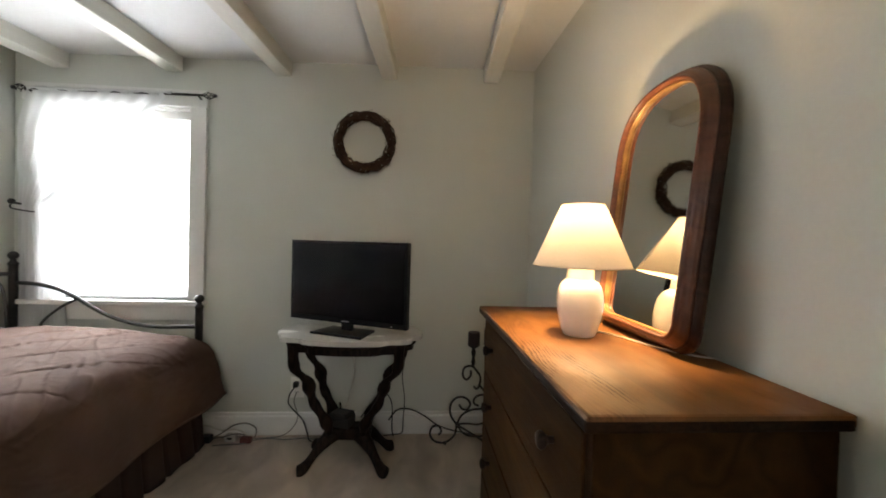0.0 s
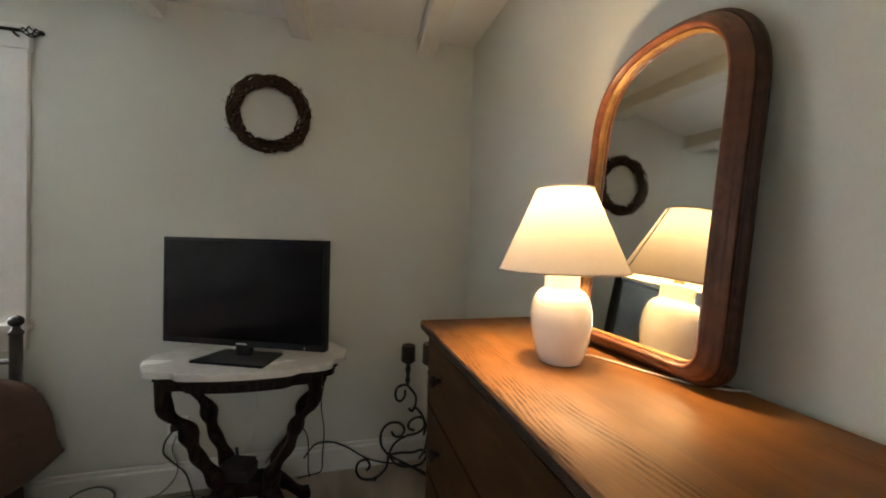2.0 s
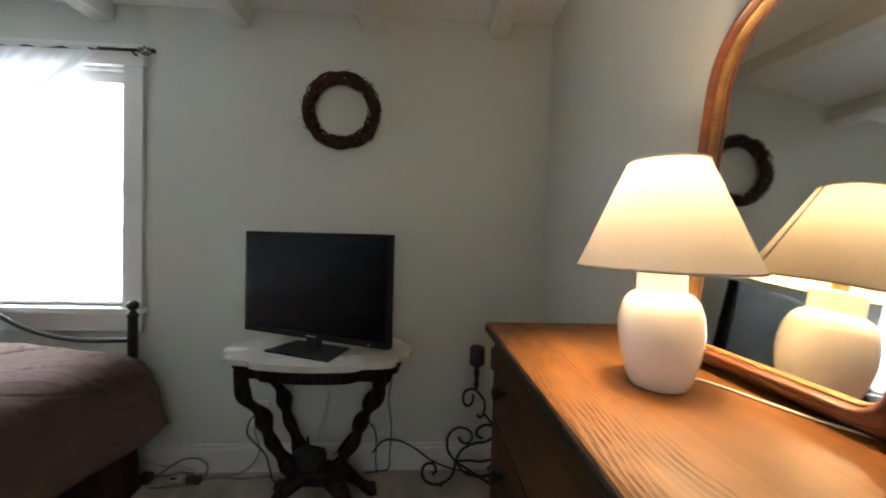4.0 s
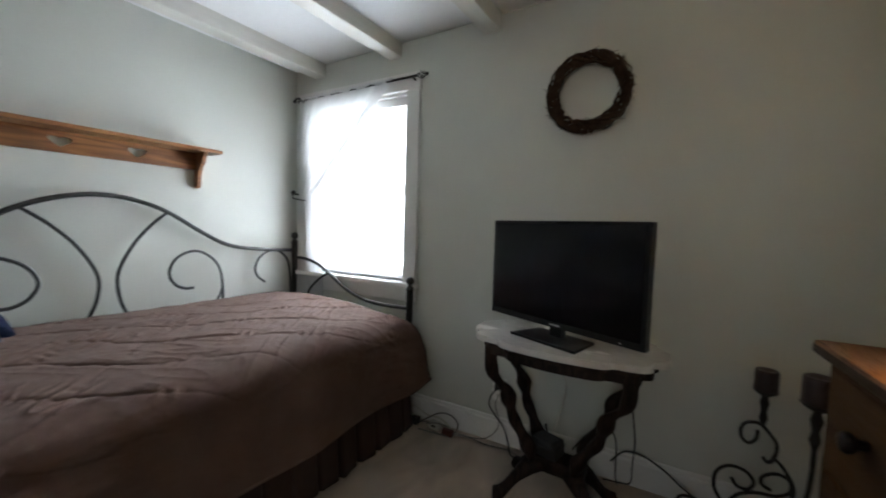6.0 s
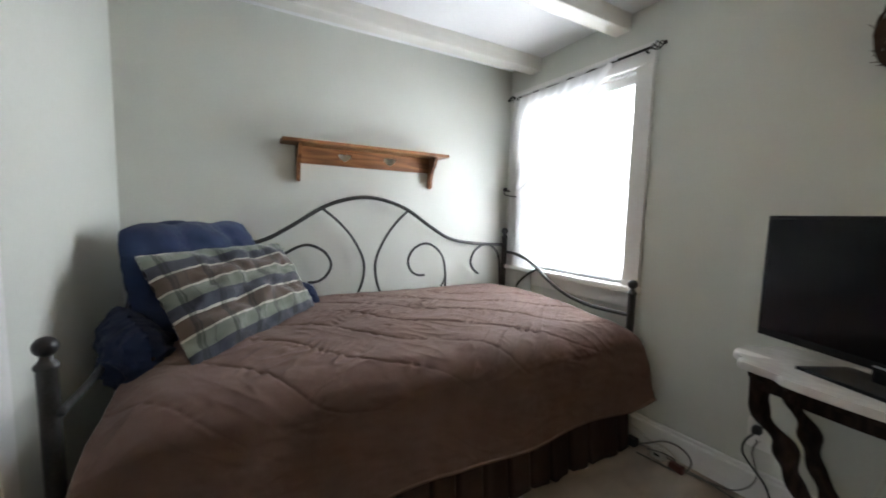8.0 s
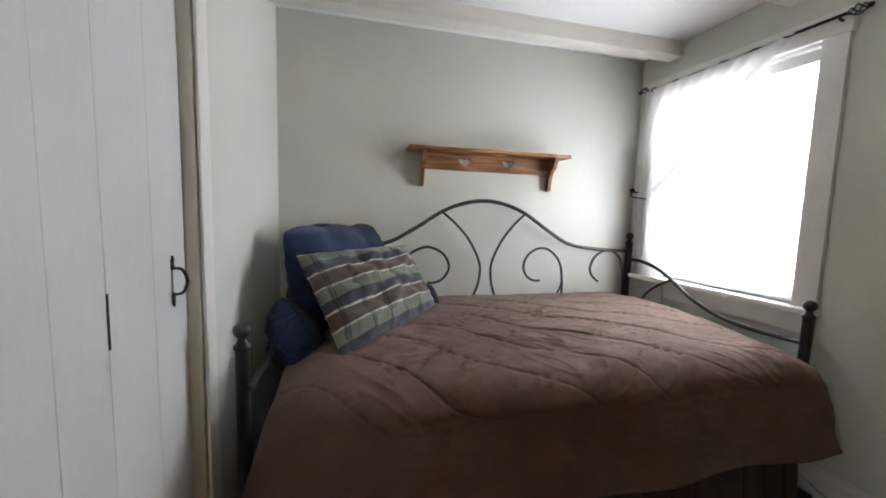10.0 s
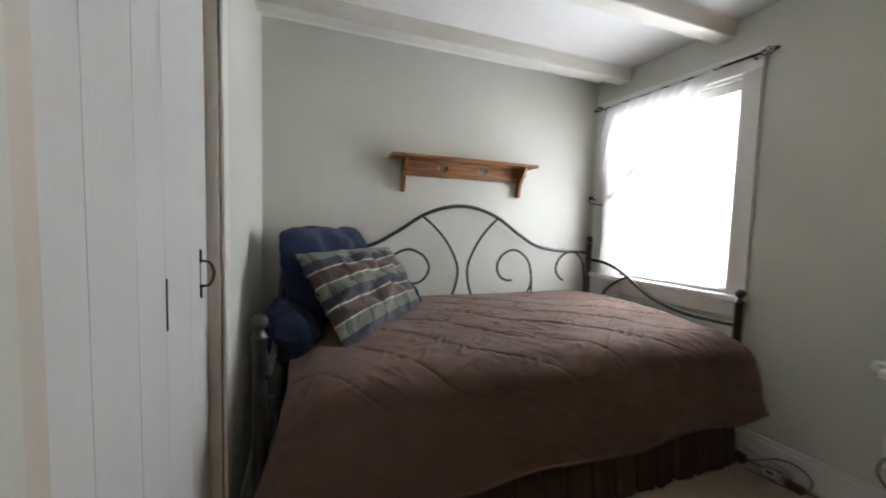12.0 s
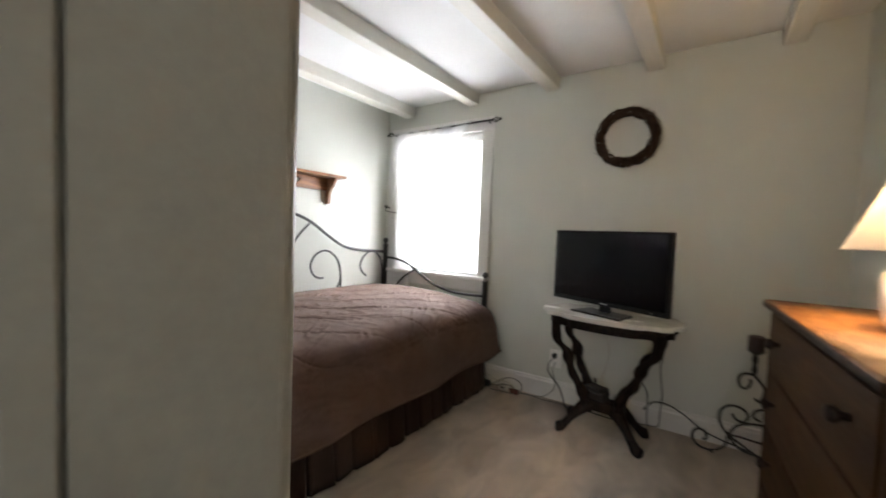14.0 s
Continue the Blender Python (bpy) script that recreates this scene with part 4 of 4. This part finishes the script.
def turtle(a, b_, k=0.05, n=180):
    out = []
    for i in range(n):
        t = 2 * math.pi * i / n
        x, y = math.cos(t), math.sin(t)
        sx, sy = math.copysign(abs(x) ** 0.96, x), math.copysign(abs(y) ** 0.92, y)
        corner_ = min(abs(((math.degrees(t) - q + 180) % 360) - 180) for q in (38, 142, 218, 322))
        ear = 1 + 1.1 * k * math.exp(-(corner_ / 8.0) ** 2) - 1.0 * k * math.exp(-((corner_ - 15) / 4.5) ** 2) + 0.3 * k * math.exp(-((corner_ - 26) / 6.0) ** 2) + 0.010 * math.cos(2 * t)
        out.append((a * sx * ear * 0.985, b_ * sy * ear))
    return out


part("marble_top", slab(turtle(0.362, 0.222), 0.685, 0.708, 0.009), MARBLE, table, "white veined marble top with scalloped edge")
part("apron", slab(turtle(0.318, 0.192), 0.632, 0.685, 0.0), DARKWOOD, table)
part("apron_moulding", slab(turtle(0.332, 0.204), 0.664, 0.682, 0.006), DARKWOOD, table)
hub = (-0.018, 0.045)
for sx in (-1, 1):
    for sy in (-1, 1):
        path = [(sx * 0.250, sy * 0.115, 0.66), (sx * 0.256, sy * 0.118, 0.60), (sx * 0.245, sy * 0.110, 0.53), (sx * 0.198, sy * 0.095, 0.47), (sx * 0.180, sy * 0.09, 0.41), (sx * 0.165, sy * 0.085, 0.35), (sx * 0.128, sy * 0.075, 0.29), (sx * 0.098, sy * 0.06, 0.23), (sx * 0.085, sy * 0.05, 0.175)]
        path = [(x + hub[0] * min(1, (0.66 - z) / 0.45), y + hub[1] * min(1, (0.66 - z) / 0.3), z) for x, y, z in path]
        part("leg", tube(bmesh.new(), smooth_line(path, 6), lambda t: 0.0255 + 0.006 * math.sin(t * 17) * (1 - 0.4 * t) + 0.005 * math.cos(t * 29), 12, flat=0.85), DARKWOOD, table, "", True)
        foot = [(hub[0] + sx * u, hub[1] + sy * v, z) for u, v, z in ((0.050, 0.02, 0.165), (0.09, 0.045, 0.150), (0.135, 0.072, 0.105), (0.172, 0.098, 0.055), (0.200, 0.117, 0.026), (0.222, 0.128, 0.024))]
        part("foot", tube(bmesh.new(), smooth_line(foot, 6), lambda t: 0.033 - 0.010 * t + 0.006 * math.sin(t * 9), 12, flat=0.8), DARKWOOD, table, "", True)
bm = bmesh.new()
box(bm, hub[0] - 0.12, hub[0] + 0.12, hub[1] - 0.05, hub[1] + 0.05, 0.135, 0.20, bevel=0.018)
part("stretcher", bm, DARKWOOD, table)

# ---- television ----
tv = thing("television", pose(-0.156, 2.19, 0.7065, 0, 0, -20.5), "black flat-screen television, switched off, on the marble top", "television")
case = part("case", boxes((-0.343, 0.337, 0.0, 0.034, 0.046, 0.460), bevel=0.004), PLASTIC, tv)
part("screen", boxes((-0.328, 0.322, -0.002, 0.001, 0.072, 0.447)), SCREEN, tv, "dark glossy screen")
part("rear_bulge", boxes((-0.24, 0.24, 0.034, 0.062, 0.10, 0.36), bevel=0.012), PLASTIC, tv)
part("badge", boxes((-0.022, 0.022, -0.0025, -0.0005, 0.0555, 0.0605)), SILVER, tv, "small silver badge")
part("neck", boxes((-0.032, 0.032, 0.008, 0.034, 0.008, 0.075), bevel=0.010), PLASTIC, tv)
part("base", slab([(-0.145, -0.085), (0.145, -0.085), (0.125, 0.075), (-0.125, 0.075)], 0.0, 0.011, 0.003), PLASTIC, tv)
part("led", boxes((0.255, 0.262, -0.0025, -0.0005, 0.055, 0.059)), SILVER, tv)

# ---- dresser ----
dres = thing("dresser", pose(0.470, 1.790, 0, 0, 0, 3.4), "dark oak dresser with shade in the body colour, honey oak top and round knobs", "dresser")
DT, DW, DD = 0.93, 0.925, 0.43
part("top", boxes((0.0, DD, -DW, 0.0, DT - 0.022, DT), bevel=0.006), OAKTOP, dres, "honey oak top with strong grain")
part("top_edge", boxes((-0.0015, DD - 0.004, -DW - 0.0015, 0.0015, DT - 0.026, DT - 0.007), bevel=0.005), EDGE, dres, "worn dark edge of the top")
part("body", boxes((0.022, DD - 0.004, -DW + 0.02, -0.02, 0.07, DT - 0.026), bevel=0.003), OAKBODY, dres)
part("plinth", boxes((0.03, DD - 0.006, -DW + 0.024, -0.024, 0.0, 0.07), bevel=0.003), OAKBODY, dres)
for i in range(4):
    z1 = DT - 0.045 - i * 0.196
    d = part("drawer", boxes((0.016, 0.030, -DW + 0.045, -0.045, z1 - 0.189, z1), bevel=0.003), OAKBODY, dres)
    for y in (-DW + 0.165, -0.19):
        k = lathe(bmesh.new(), [(0.0075, 0.0), (0.0075, 0.010), (0.010, 0.014), (0.0165, 0.020), (0.0175, 0.026), (0.014, 0.031), (0.006, 0.033)], 18)
        part("knob", k, DARKWOOD, d, "round dark wooden knob", True, Matrix.Translation((0.016, y, z1 - 0.058 - 0.02)) @ pose(0, 0, 0, 0, -90, 0))

# ---- lamp ----
lamp = thing("table_lamp", pose(0.699, 1.36, DT), "lit white ceramic table lamp with ivory cone shade", "lamp")
part("base", lathe(bmesh.new(), [(0.040, 0.0), (0.044, 0.003), (0.050, 0.02), (0.058, 0.05), (0.0625, 0.08), (0.0625, 0.10), (0.060, 0.12), (0.054, 0.138), (0.045, 0.149), (0.0375, 0.153), (0.036, 0.157), (0.0362, 0.178), (0.0365, 0.186), (0.035, 0.189), (0.012, 0.189)], 40), CERAMIC, lamp, "", True)
part("socket", lathe(bmesh.new(), [(0.011, 0.190), (0.011, 0.222), (0.014, 0.225), (0.014, 0.238)], 16), GOLD, lamp, "brass lamp socket", True)
bm = lathe(bmesh.new(), [(0.130, 0.191), (0.057, 0.361)], 56, cap=False)
shade = part("shade", bm, SHADE, lamp, "ivory fabric cone shade", True)
part("shade_rim", tube(bmesh.new(), [(0.130 * math.cos(a), 0.130 * math.sin(a), 0.191) for a in [2 * math.pi * k / 56 for k in range(56)]], 0.002, 6, True), SHADE, shade, "", True)
part("shade_rim", tube(bmesh.new(), [(0.057 * math.cos(a), 0.057 * math.sin(a), 0.361) for a in [2 * math.pi * k / 40 for k in range(40)]], 0.002, 6, True), SHADE, shade, "", True)
part("shade_seam", tube(bmesh.new(), [(0.1305 * math.cos(0.3), 0.1305 * math.sin(0.3), 0.191), (0.0575 * math.cos(0.3), 0.0575 * math.sin(0.3), 0.361)], 0.002, 6), SHADE, shade)
part("cord", tube(bmesh.new(), smooth_line([(0.045, 0.02, 0.006), (0.075, 0.025, 0.003), (0.098, -0.01, 0.003), (0.118, -0.06, 0.003), (0.142, -0.115, 0.003), (0.175, -0.165, 0.003), (0.205, -0.192, 0.003), (0.240, -0.205, 0.003)], 8), 0.0021, 8), WHITECABLE, lamp, "white lamp cord", True)

# ---- mirror leaning on the wall ----
lean, th_ = radians(5.9), radians(3.3)
up_ = Vector((math.sin(lean) * math.cos(th_), math.sin(lean) * math.sin(th_), math.cos(lean)))
out_ = Vector((-math.cos(lean) * math.cos(th_), -math.cos(lean) * math.sin(th_), math.sin(lean)))
side_ = up_.cross(out_)
mm = Matrix.Identity(4)
for k in range(3):
    mm[k][0], mm[k][1], mm[k][2] = side_[k], up_[k], out_[k]
mm.translation = Vector((0.841, 1.332, DT + 0.006))
mir = thing("mirror", mm, "arched mahogany mirror with gold inner bead, leaning on the wall", "mirror")
MW, MH, MS = 0.202, 0.709, 0.503


def arch(d, n=30):
    """Outline of the arched frame, drawn in by d."""
    w, lo, r = MW - d, d, max(0.012, 0.055 - 0.6 * d)
    pts = [(w - r + r * math.sin(a), lo + r - r * math.cos(a)) for a in [radians(90 * k / 6) for k in range(7)]]
    for k in range(n + 1):
        a = math.pi * k / n
        cx, sy = math.cos(a), math.sin(a)
        pts.append((w * math.copysign(abs(cx) ** 0.80, cx), MS + (MH - d - MS) * abs(sy) ** 0.80))
    pts += [(-x, y) for x, y in [(w - r + r * math.sin(a), lo + r - r * math.cos(a)) for a in [radians(90 * k / 6) for k in range(6, -1, -1)]]]
    return pts


def frame_ring(profile):
    b = bmesh.new()
    rings = [[b.verts.new((x, y, z)) for x, y in arch(d)] for d, z in profile]
    n = len(rings[0])
    for p, q in zip(rings, rings[1:]):
        for i in range(n):
            j = (i + 1) % n
            b.faces.new((p[i], p[j], q[j], q[i]))
    bmesh.ops.recalc_face_normals(b, faces=b.faces)
    return b


part("outer_moulding", frame_ring([(0.006, -0.028), (0.0, -0.024), (0.0, -0.013), (0.002, -0.010), (0.004, -0.009), (0.0045, -0.003), (0.0065, 0.0), (0.009, 0.0005), (0.0095, -0.010)]), MAHOGDARK, mir, "dark stepped outer moulding", True)
part("frame", frame_ring([(0.0088, -0.008), (0.009, 0.004), (0.011, 0.008), (0.014, 0.009), (0.0145, 0.0135), (0.018, 0.019), (0.023, 0.0225), (0.0265, 0.0225), (0.027, 0.0265), (0.030, 0.0285), (0.033, 0.0275), (0.0350, 0.023), (0.0356, 0.016), (0.036, 0.002)]), MAHOG, mir, "polished red-brown mahogany frame", True)
part("bead", frame_ring([(0.0355, 0.004), (0.0362, 0.0125), (0.0378, 0.0135), (0.0400, 0.011), (0.0412, 0.006), (0.0416, 0.0015)]), GOLD, mir, "old gold inner bead", True)
bm = bmesh.new()
bm.faces.new([bm.verts.new((x, y, 0.003)) for x, y in arch(0.039)])
part("mirror_glass", bm, MIRROR, mir, "silvered mirror glass")
bm = bmesh.new()
o = arch(0.012)
va = [bm.verts.new((x, y, -0.026)) for x, y in o]
vb = [bm.verts.new((x, y, -0.001)) for x, y in o]
bm.faces.new(va[::-1])
bm.faces.new(vb)
for i in range(len(o)):
    j = (i + 1) % len(o)
    bm.faces.new((va[i], va[j], vb[j], vb[i]))
part("backing", bm, MAHOGDARK, mir)

# ---- wreath ----
wr = thing("wreath", pose(-0.150, far_y(-0.15) - 0.038, 1.750, 0, 0, TURN), "round twisted grapevine wreath hung on the wall", "wreath")
rng = random.Random(4)
bm = bmesh.new()
R, r0 = 0.154, 0.026
for k in range(22):
    ph, turns, off = rng.uniform(0, 6.28), rng.choice((3, 4, 5, 6, 7)), rng.uniform(0.35, 1.15)
    pts = []
    for i in range(110):
        a = 2 * math.pi * i / 110
        q = turns * a + ph
        rad = r0 * off * (1 + 0.18 * noise.noise((math.cos(a) * 3, math.sin(a) * 3, k * 1.7)))
        lump = 0.006 * noise.noise((math.cos(a) * 2, math.sin(a) * 2, 9.0))
        pts.append(((R + lump + rad * math.cos(q)) * math.cos(a), rad * math.sin(q), (R + lump + rad * math.cos(q)) * math.sin(a)))
    tube(bm, pts, rng.uniform(0.0028, 0.0052), 6, True)
part("vines", bm, VINE, wr, "", True)
bm = bmesh.new()
for k in range(300):
    a = rng.uniform(0, 6.283)
    q = rng.uniform(0, 6.283)
    c = Vector(((R + r0 * math.cos(q)) * math.cos(a), r0 * math.sin(q) * 0.9, (R + r0 * math.cos(q)) * math.sin(a)))
    d = Vector((-math.sin(a), 0, math.cos(a))) * rng.choice((-1, 1)) + Vector((math.cos(a) * math.cos(q), math.sin(q), math.sin(a) * math.cos(q))) * rng.uniform(0.15, 0.9) + Vector((rng.uniform(-.4, .4), rng.uniform(-.4, .2), rng.uniform(-.4, .4)))
    d = d.normalized() * rng.uniform(0.012, 0.034)
    if c.y + d.y > 0.03:
        d.y = -d.y
    tube(bm, [c, c + d * 0.5 + Vector((0, 0, 0.002)), c + d], lambda t: 0.0019 - 0.001 * t, 4)
part("twig", bm, VINE, wr)["kind"] = "stuff"

# ---- iron candle stand ----
stand = thing("candle_stand", pose(0.433, 2.455, 0), "black wrought iron scroll candle stand with dark pillar candles", "candle stand")


def scroll(points, r=0.0062, name="scroll"):
    part(name, tube(bmesh.new(), smooth_line(points, 5), r, 8), BLACKIRON, stand, "", True)


foot = [(0.0, 0.125), (-0.012, 0.062), (-0.065, 0.022), (-0.125, 0.030), (-0.152, 0.070), (-0.140, 0.112), (-0.104, 0.118), (-0.088, 0.086), (-0.104, 0.066)]
hook = [(0.0, 0.125), (-0.036, 0.180), (-0.036, 0.245), (0.0, 0.282), (0.048, 0.278), (0.076, 0.246), (0.062, 0.212), (0.030, 0.214), (0.012, 0.240)]
rise = [(0.0, 0.125), (0.030, 0.180), (0.085, 0.208), (0.140, 0.216), (0.175, 0.245), (0.170, 0.285), (0.135, 0.296), (0.100, 0.275), (0.098, 0.245), (0.125, 0.232)]
low = [(0.0, 0.125), (0.045, 0.070), (0.110, 0.052), (0.165, 0.060), (0.190, 0.100), (0.165, 0.130), (0.120, 0.122), (0.060, 0.128), (0.0, 0.127)]
neck = [(0.075, 0.438), (0.072, 0.405), (0.052, 0.385), (0.032, 0.400), (0.028, 0.432), (0.042, 0.458), (0.078, 0.464), (0.106, 0.438), (0.130, 0.400), (0.126, 0.352), (0.110, 0.330), (0.095, 0.345)]
for uv in (foot, hook, rise, low, neck):
    scroll([(u, 0.012 * math.sin(9 * u), z) for u, z in uv])
scroll([(0.118, 0, 0.36), (0.150, -0.01, 0.33), (0.178, -0.01, 0.27), (0.172, 0, 0.21)])
scroll([(0.0, 0.0, 0.125), (0.06, -0.012, 0.095), (0.125, -0.022, 0.060), (0.19, -0.030, 0.022), (0.235, -0.035, 0.0065)])
scroll([(-0.06, 0.0, 0.026), (-0.062, 0.0, 0.014), (-0.064, 0.0, 0.0065)], 0.007, "foot_pad")
scroll([(0.150, -0.01, 0.10), (0.155, -0.12, 0.20), (0.145, -0.25, 0.34), (0.137, -0.33, 0.48), (0.135, -0.34, 0.60)])
for x, y, z, rr in ((0.086, 0.0, 0.590, 0.034), (0.135, -0.34, 0.690, 0.035)):
    part("cup", lathe(bmesh.new(), [(0.006, z - 0.125), (0.013, z - 0.100), (0.008, z - 0.075), (0.014, z - 0.045), (0.009, z - 0.022), (rr - 0.004, z - 0.008), (rr + 0.003, z)], 20, (x, y)), BLACKIRON, stand, "", True)
    part("candle", lathe(bmesh.new(), [(rr, z + 0.0005), (rr + 0.0005, z + 0.006), (rr, z + 0.068), (rr - 0.003, z + 0.074), (rr - 0.012, z + 0.071), (0.003, z + 0.066)], 22, (x, y)), CANDLE, stand, "dark maroon pillar candle", True)

# ---- outlet, cables, power strip, modem ----
outlet = thing("wall_outlet", pose(-0.520, far_y(-0.52), 0.284, 0, 0, TURN), "ivory duplex wall outlet with a black plug in it", "outlet")
part("plate", boxes((-0.040, 0.040, -0.006, 0, -0.062, 0.062), bevel=0.003), IVORY, outlet)
for z in (0.027, -0.027):
    r = part("receptacle", slab([(0.017 * math.cos(a), 0.014 * math.sin(a)) for a in [2 * math.pi * k / 20 for k in range(20)]], 0, 0.003, 0.001), IVORY, outlet, "", False, Matrix.Translation((0, -0.006, z)) @ pose(0, 0, 0, 90, 0, 0))
    for x in (-0.006, 0.006):
        part("slot", boxes((x - 0.0012, x + 0.0012, -0.004, 0.005, 0.003, 0.0036)), SLOT, r)
plug = thing("lead_cable", pose(0, 0, 0), "black power cord plugged into the wall outlet", "cable")
part("plug", boxes((-0.534, -0.506, far_y(-0.52) - 0.042, far_y(-0.52) - 0.0095, 0.294, 0.324), bevel=0.005), CABLE, plug)
part("cord", tube(bmesh.new(), smooth_line([beside_wall(q) for q in [(-0.520, W - 0.04, 0.300), (-0.541, W - 0.06, 0.265), (-0.548, W - 0.06, 0.215), (-0.525, W - 0.05, 0.17), (-0.470, W - 0.05, 0.11), (-0.435, W - 0.07, 0.05), (-0.40, W - 0.09, 0.008), (-0.30, W - 0.06, 0.005), (-0.15, W - 0.07, 0.005), (-0.05, W - 0.05, 0.005)]], 8), 0.0038, 8), CABLE, plug, "", True)


def cable(label, points, r=0.0033, material=CABLE, steps=8):
    c = thing("cable", pose(0, 0, 0), label, "cable")
    part("wire", tube(bmesh.new(), smooth_line([beside_wall(q) for q in points], steps), r, 7), material, c, "", True)


cable("thin grey cord hanging from the outlet to the floor", [(-0.520, W - 0.01, 0.257), (-0.526, W - 0.035, 0.21), (-0.505, W - 0.03, 0.12), (-0.535, W - 0.035, 0.05), (-0.60, W - 0.05, 0.012), (-0.72, W - 0.055, 0.005), (-0.80, W - 0.06, 0.005)], 0.0028, GREYCABLE)
cable("black cable that arches from the modem and runs along the floor", [(-0.10, 2.31, 0.20), (-0.06, 2.36, 0.245), (0.0, 2.42, 0.27), (0.045, 2.44, 0.20), (0.05, 2.44, 0.05), (0.06, 2.43, 0.006)], 0.0033)
cable("black cable looping over the floor to the candle stand", [(0.03, 2.44, 0.10), (0.08, 2.44, 0.16), (0.15, 2.44, 0.165), (0.23, 2.43, 0.135), (0.32, 2.41, 0.085), (0.41, 2.38, 0.075), (0.50, 2.365, 0.068), (0.60, 2.34, 0.045), (0.68, 2.30, 0.015), (0.76, 2.24, 0.006)], 0.0042)
cable("thin black cable hanging behind the television to the floor", [(0.13, 2.37, 0.68), (0.135, 2.40, 0.60), (0.115, 2.43, 0.45), (0.105, 2.44, 0.36), (0.12, 2.45, 0.22), (0.115, 2.45, 0.10), (0.11, 2.45, 0.02), (0.06, 2.45, 0.006), (0.0, 2.44, 0.005)], 0.003)
cable("white coaxial cable hanging down to the modem", [(-0.215, 2.39, 0.66), (-0.20, 2.40, 0.58), (-0.175, 2.40, 0.48), (-0.165, 2.39, 0.40), (-0.178, 2.36, 0.31), (-0.185, 2.32, 0.25)], 0.0042, WHITECABLE)
cable("grey extension cord coiled on the carpet by the wall", [(-0.98, 2.40, 0.008), (-0.93, 2.43, 0.03), (-0.86, 2.44, 0.075), (-0.79, 2.44, 0.085), (-0.735, 2.43, 0.06), (-0.73, 2.41, 0.02), (-0.76, 2.38, 0.006), (-0.84, 2.37, 0.006), (-0.93, 2.36, 0.006)], 0.0038, GREYCABLE)
cable("grey cord along the foot of the baseboard", [(-0.75, 2.40, 0.006), (-0.66, 2.42, 0.005), (-0.56, 2.41, 0.005), (-0.44, 2.42, 0.005), (-0.35, 2.39, 0.005)], 0.0032, GREYCABLE)
cable("white cord running from the bed along the baseboard", [(-1.06, 2.43, 0.085), (-1.0, 2.44, 0.07), (-0.93, 2.44, 0.045), (-0.86, 2.44, 0.05), (-0.80, 2.43, 0.035), (-0.77, 2.42, 0.012)], 0.004, WHITECABLE)
cable("grey cord knotted beside the plug adapter", [(-0.90, 2.39, 0.03), (-0.865, 2.375, 0.05), (-0.82, 2.385, 0.055), (-0.79, 2.41, 0.035), (-0.81, 2.43, 0.01), (-0.87, 2.44, 0.006), (-0.95, 2.43, 0.006), (-1.0, 2.39, 0.006)], 0.0034, GREYCABLE)
strip = thing("power_adapter", pose(*beside_wall((-0.86, 2.41, 0.0))), "ivory plug adapter lying on the carpet", "adapter")
part("adapter_body", boxes((-0.030, 0.030, -0.02, 0.02, 0.001, 0.040), bevel=0.006), WHITECABLE, strip)
part("slot", boxes((-0.012, 0.014, -0.0215, -0.0195, 0.018, 0.028)), SLOT, strip)
red = thing("extension_plug", pose(*beside_wall((-0.765, 2.39, 0.0))), "dull red extension cord plug on the carpet", "plug")
part("plug_body", boxes((-0.032, 0.032, -0.016, 0.016, 0.001, 0.034), bevel=0.008), REDPLUG, red)
blk = thing("power_brick", pose(*beside_wall((-0.985, 2.40, 0.0))), "small black power brick by the bed", "adapter")
part("brick_body", boxes((-0.024, 0.024, -0.02, 0.02, 0.001, 0.04), bevel=0.005), CABLE, blk)
modem = thing("modem", pose(-0.185, 2.275, 0.2005, 0, 0, -12), "dark modem box lying on the table's stretcher", "modem")
part("modem_body", boxes((-0.060, 0.060, -0.045, 0.045, 0.0, 0.048), bevel=0.008), SLOT, modem)
part("modem_lid", slab([(-0.055, -0.035), (0.04, -0.04), (0.058, 0.03), (-0.04, 0.038)], 0.048, 0.070, 0.006), SLOT, modem)
part("aerial", tube(bmesh.new(), [(-0.02, 0.03, 0.068), (-0.028, 0.034, 0.10)], 0.006, 8), SLOT, modem)
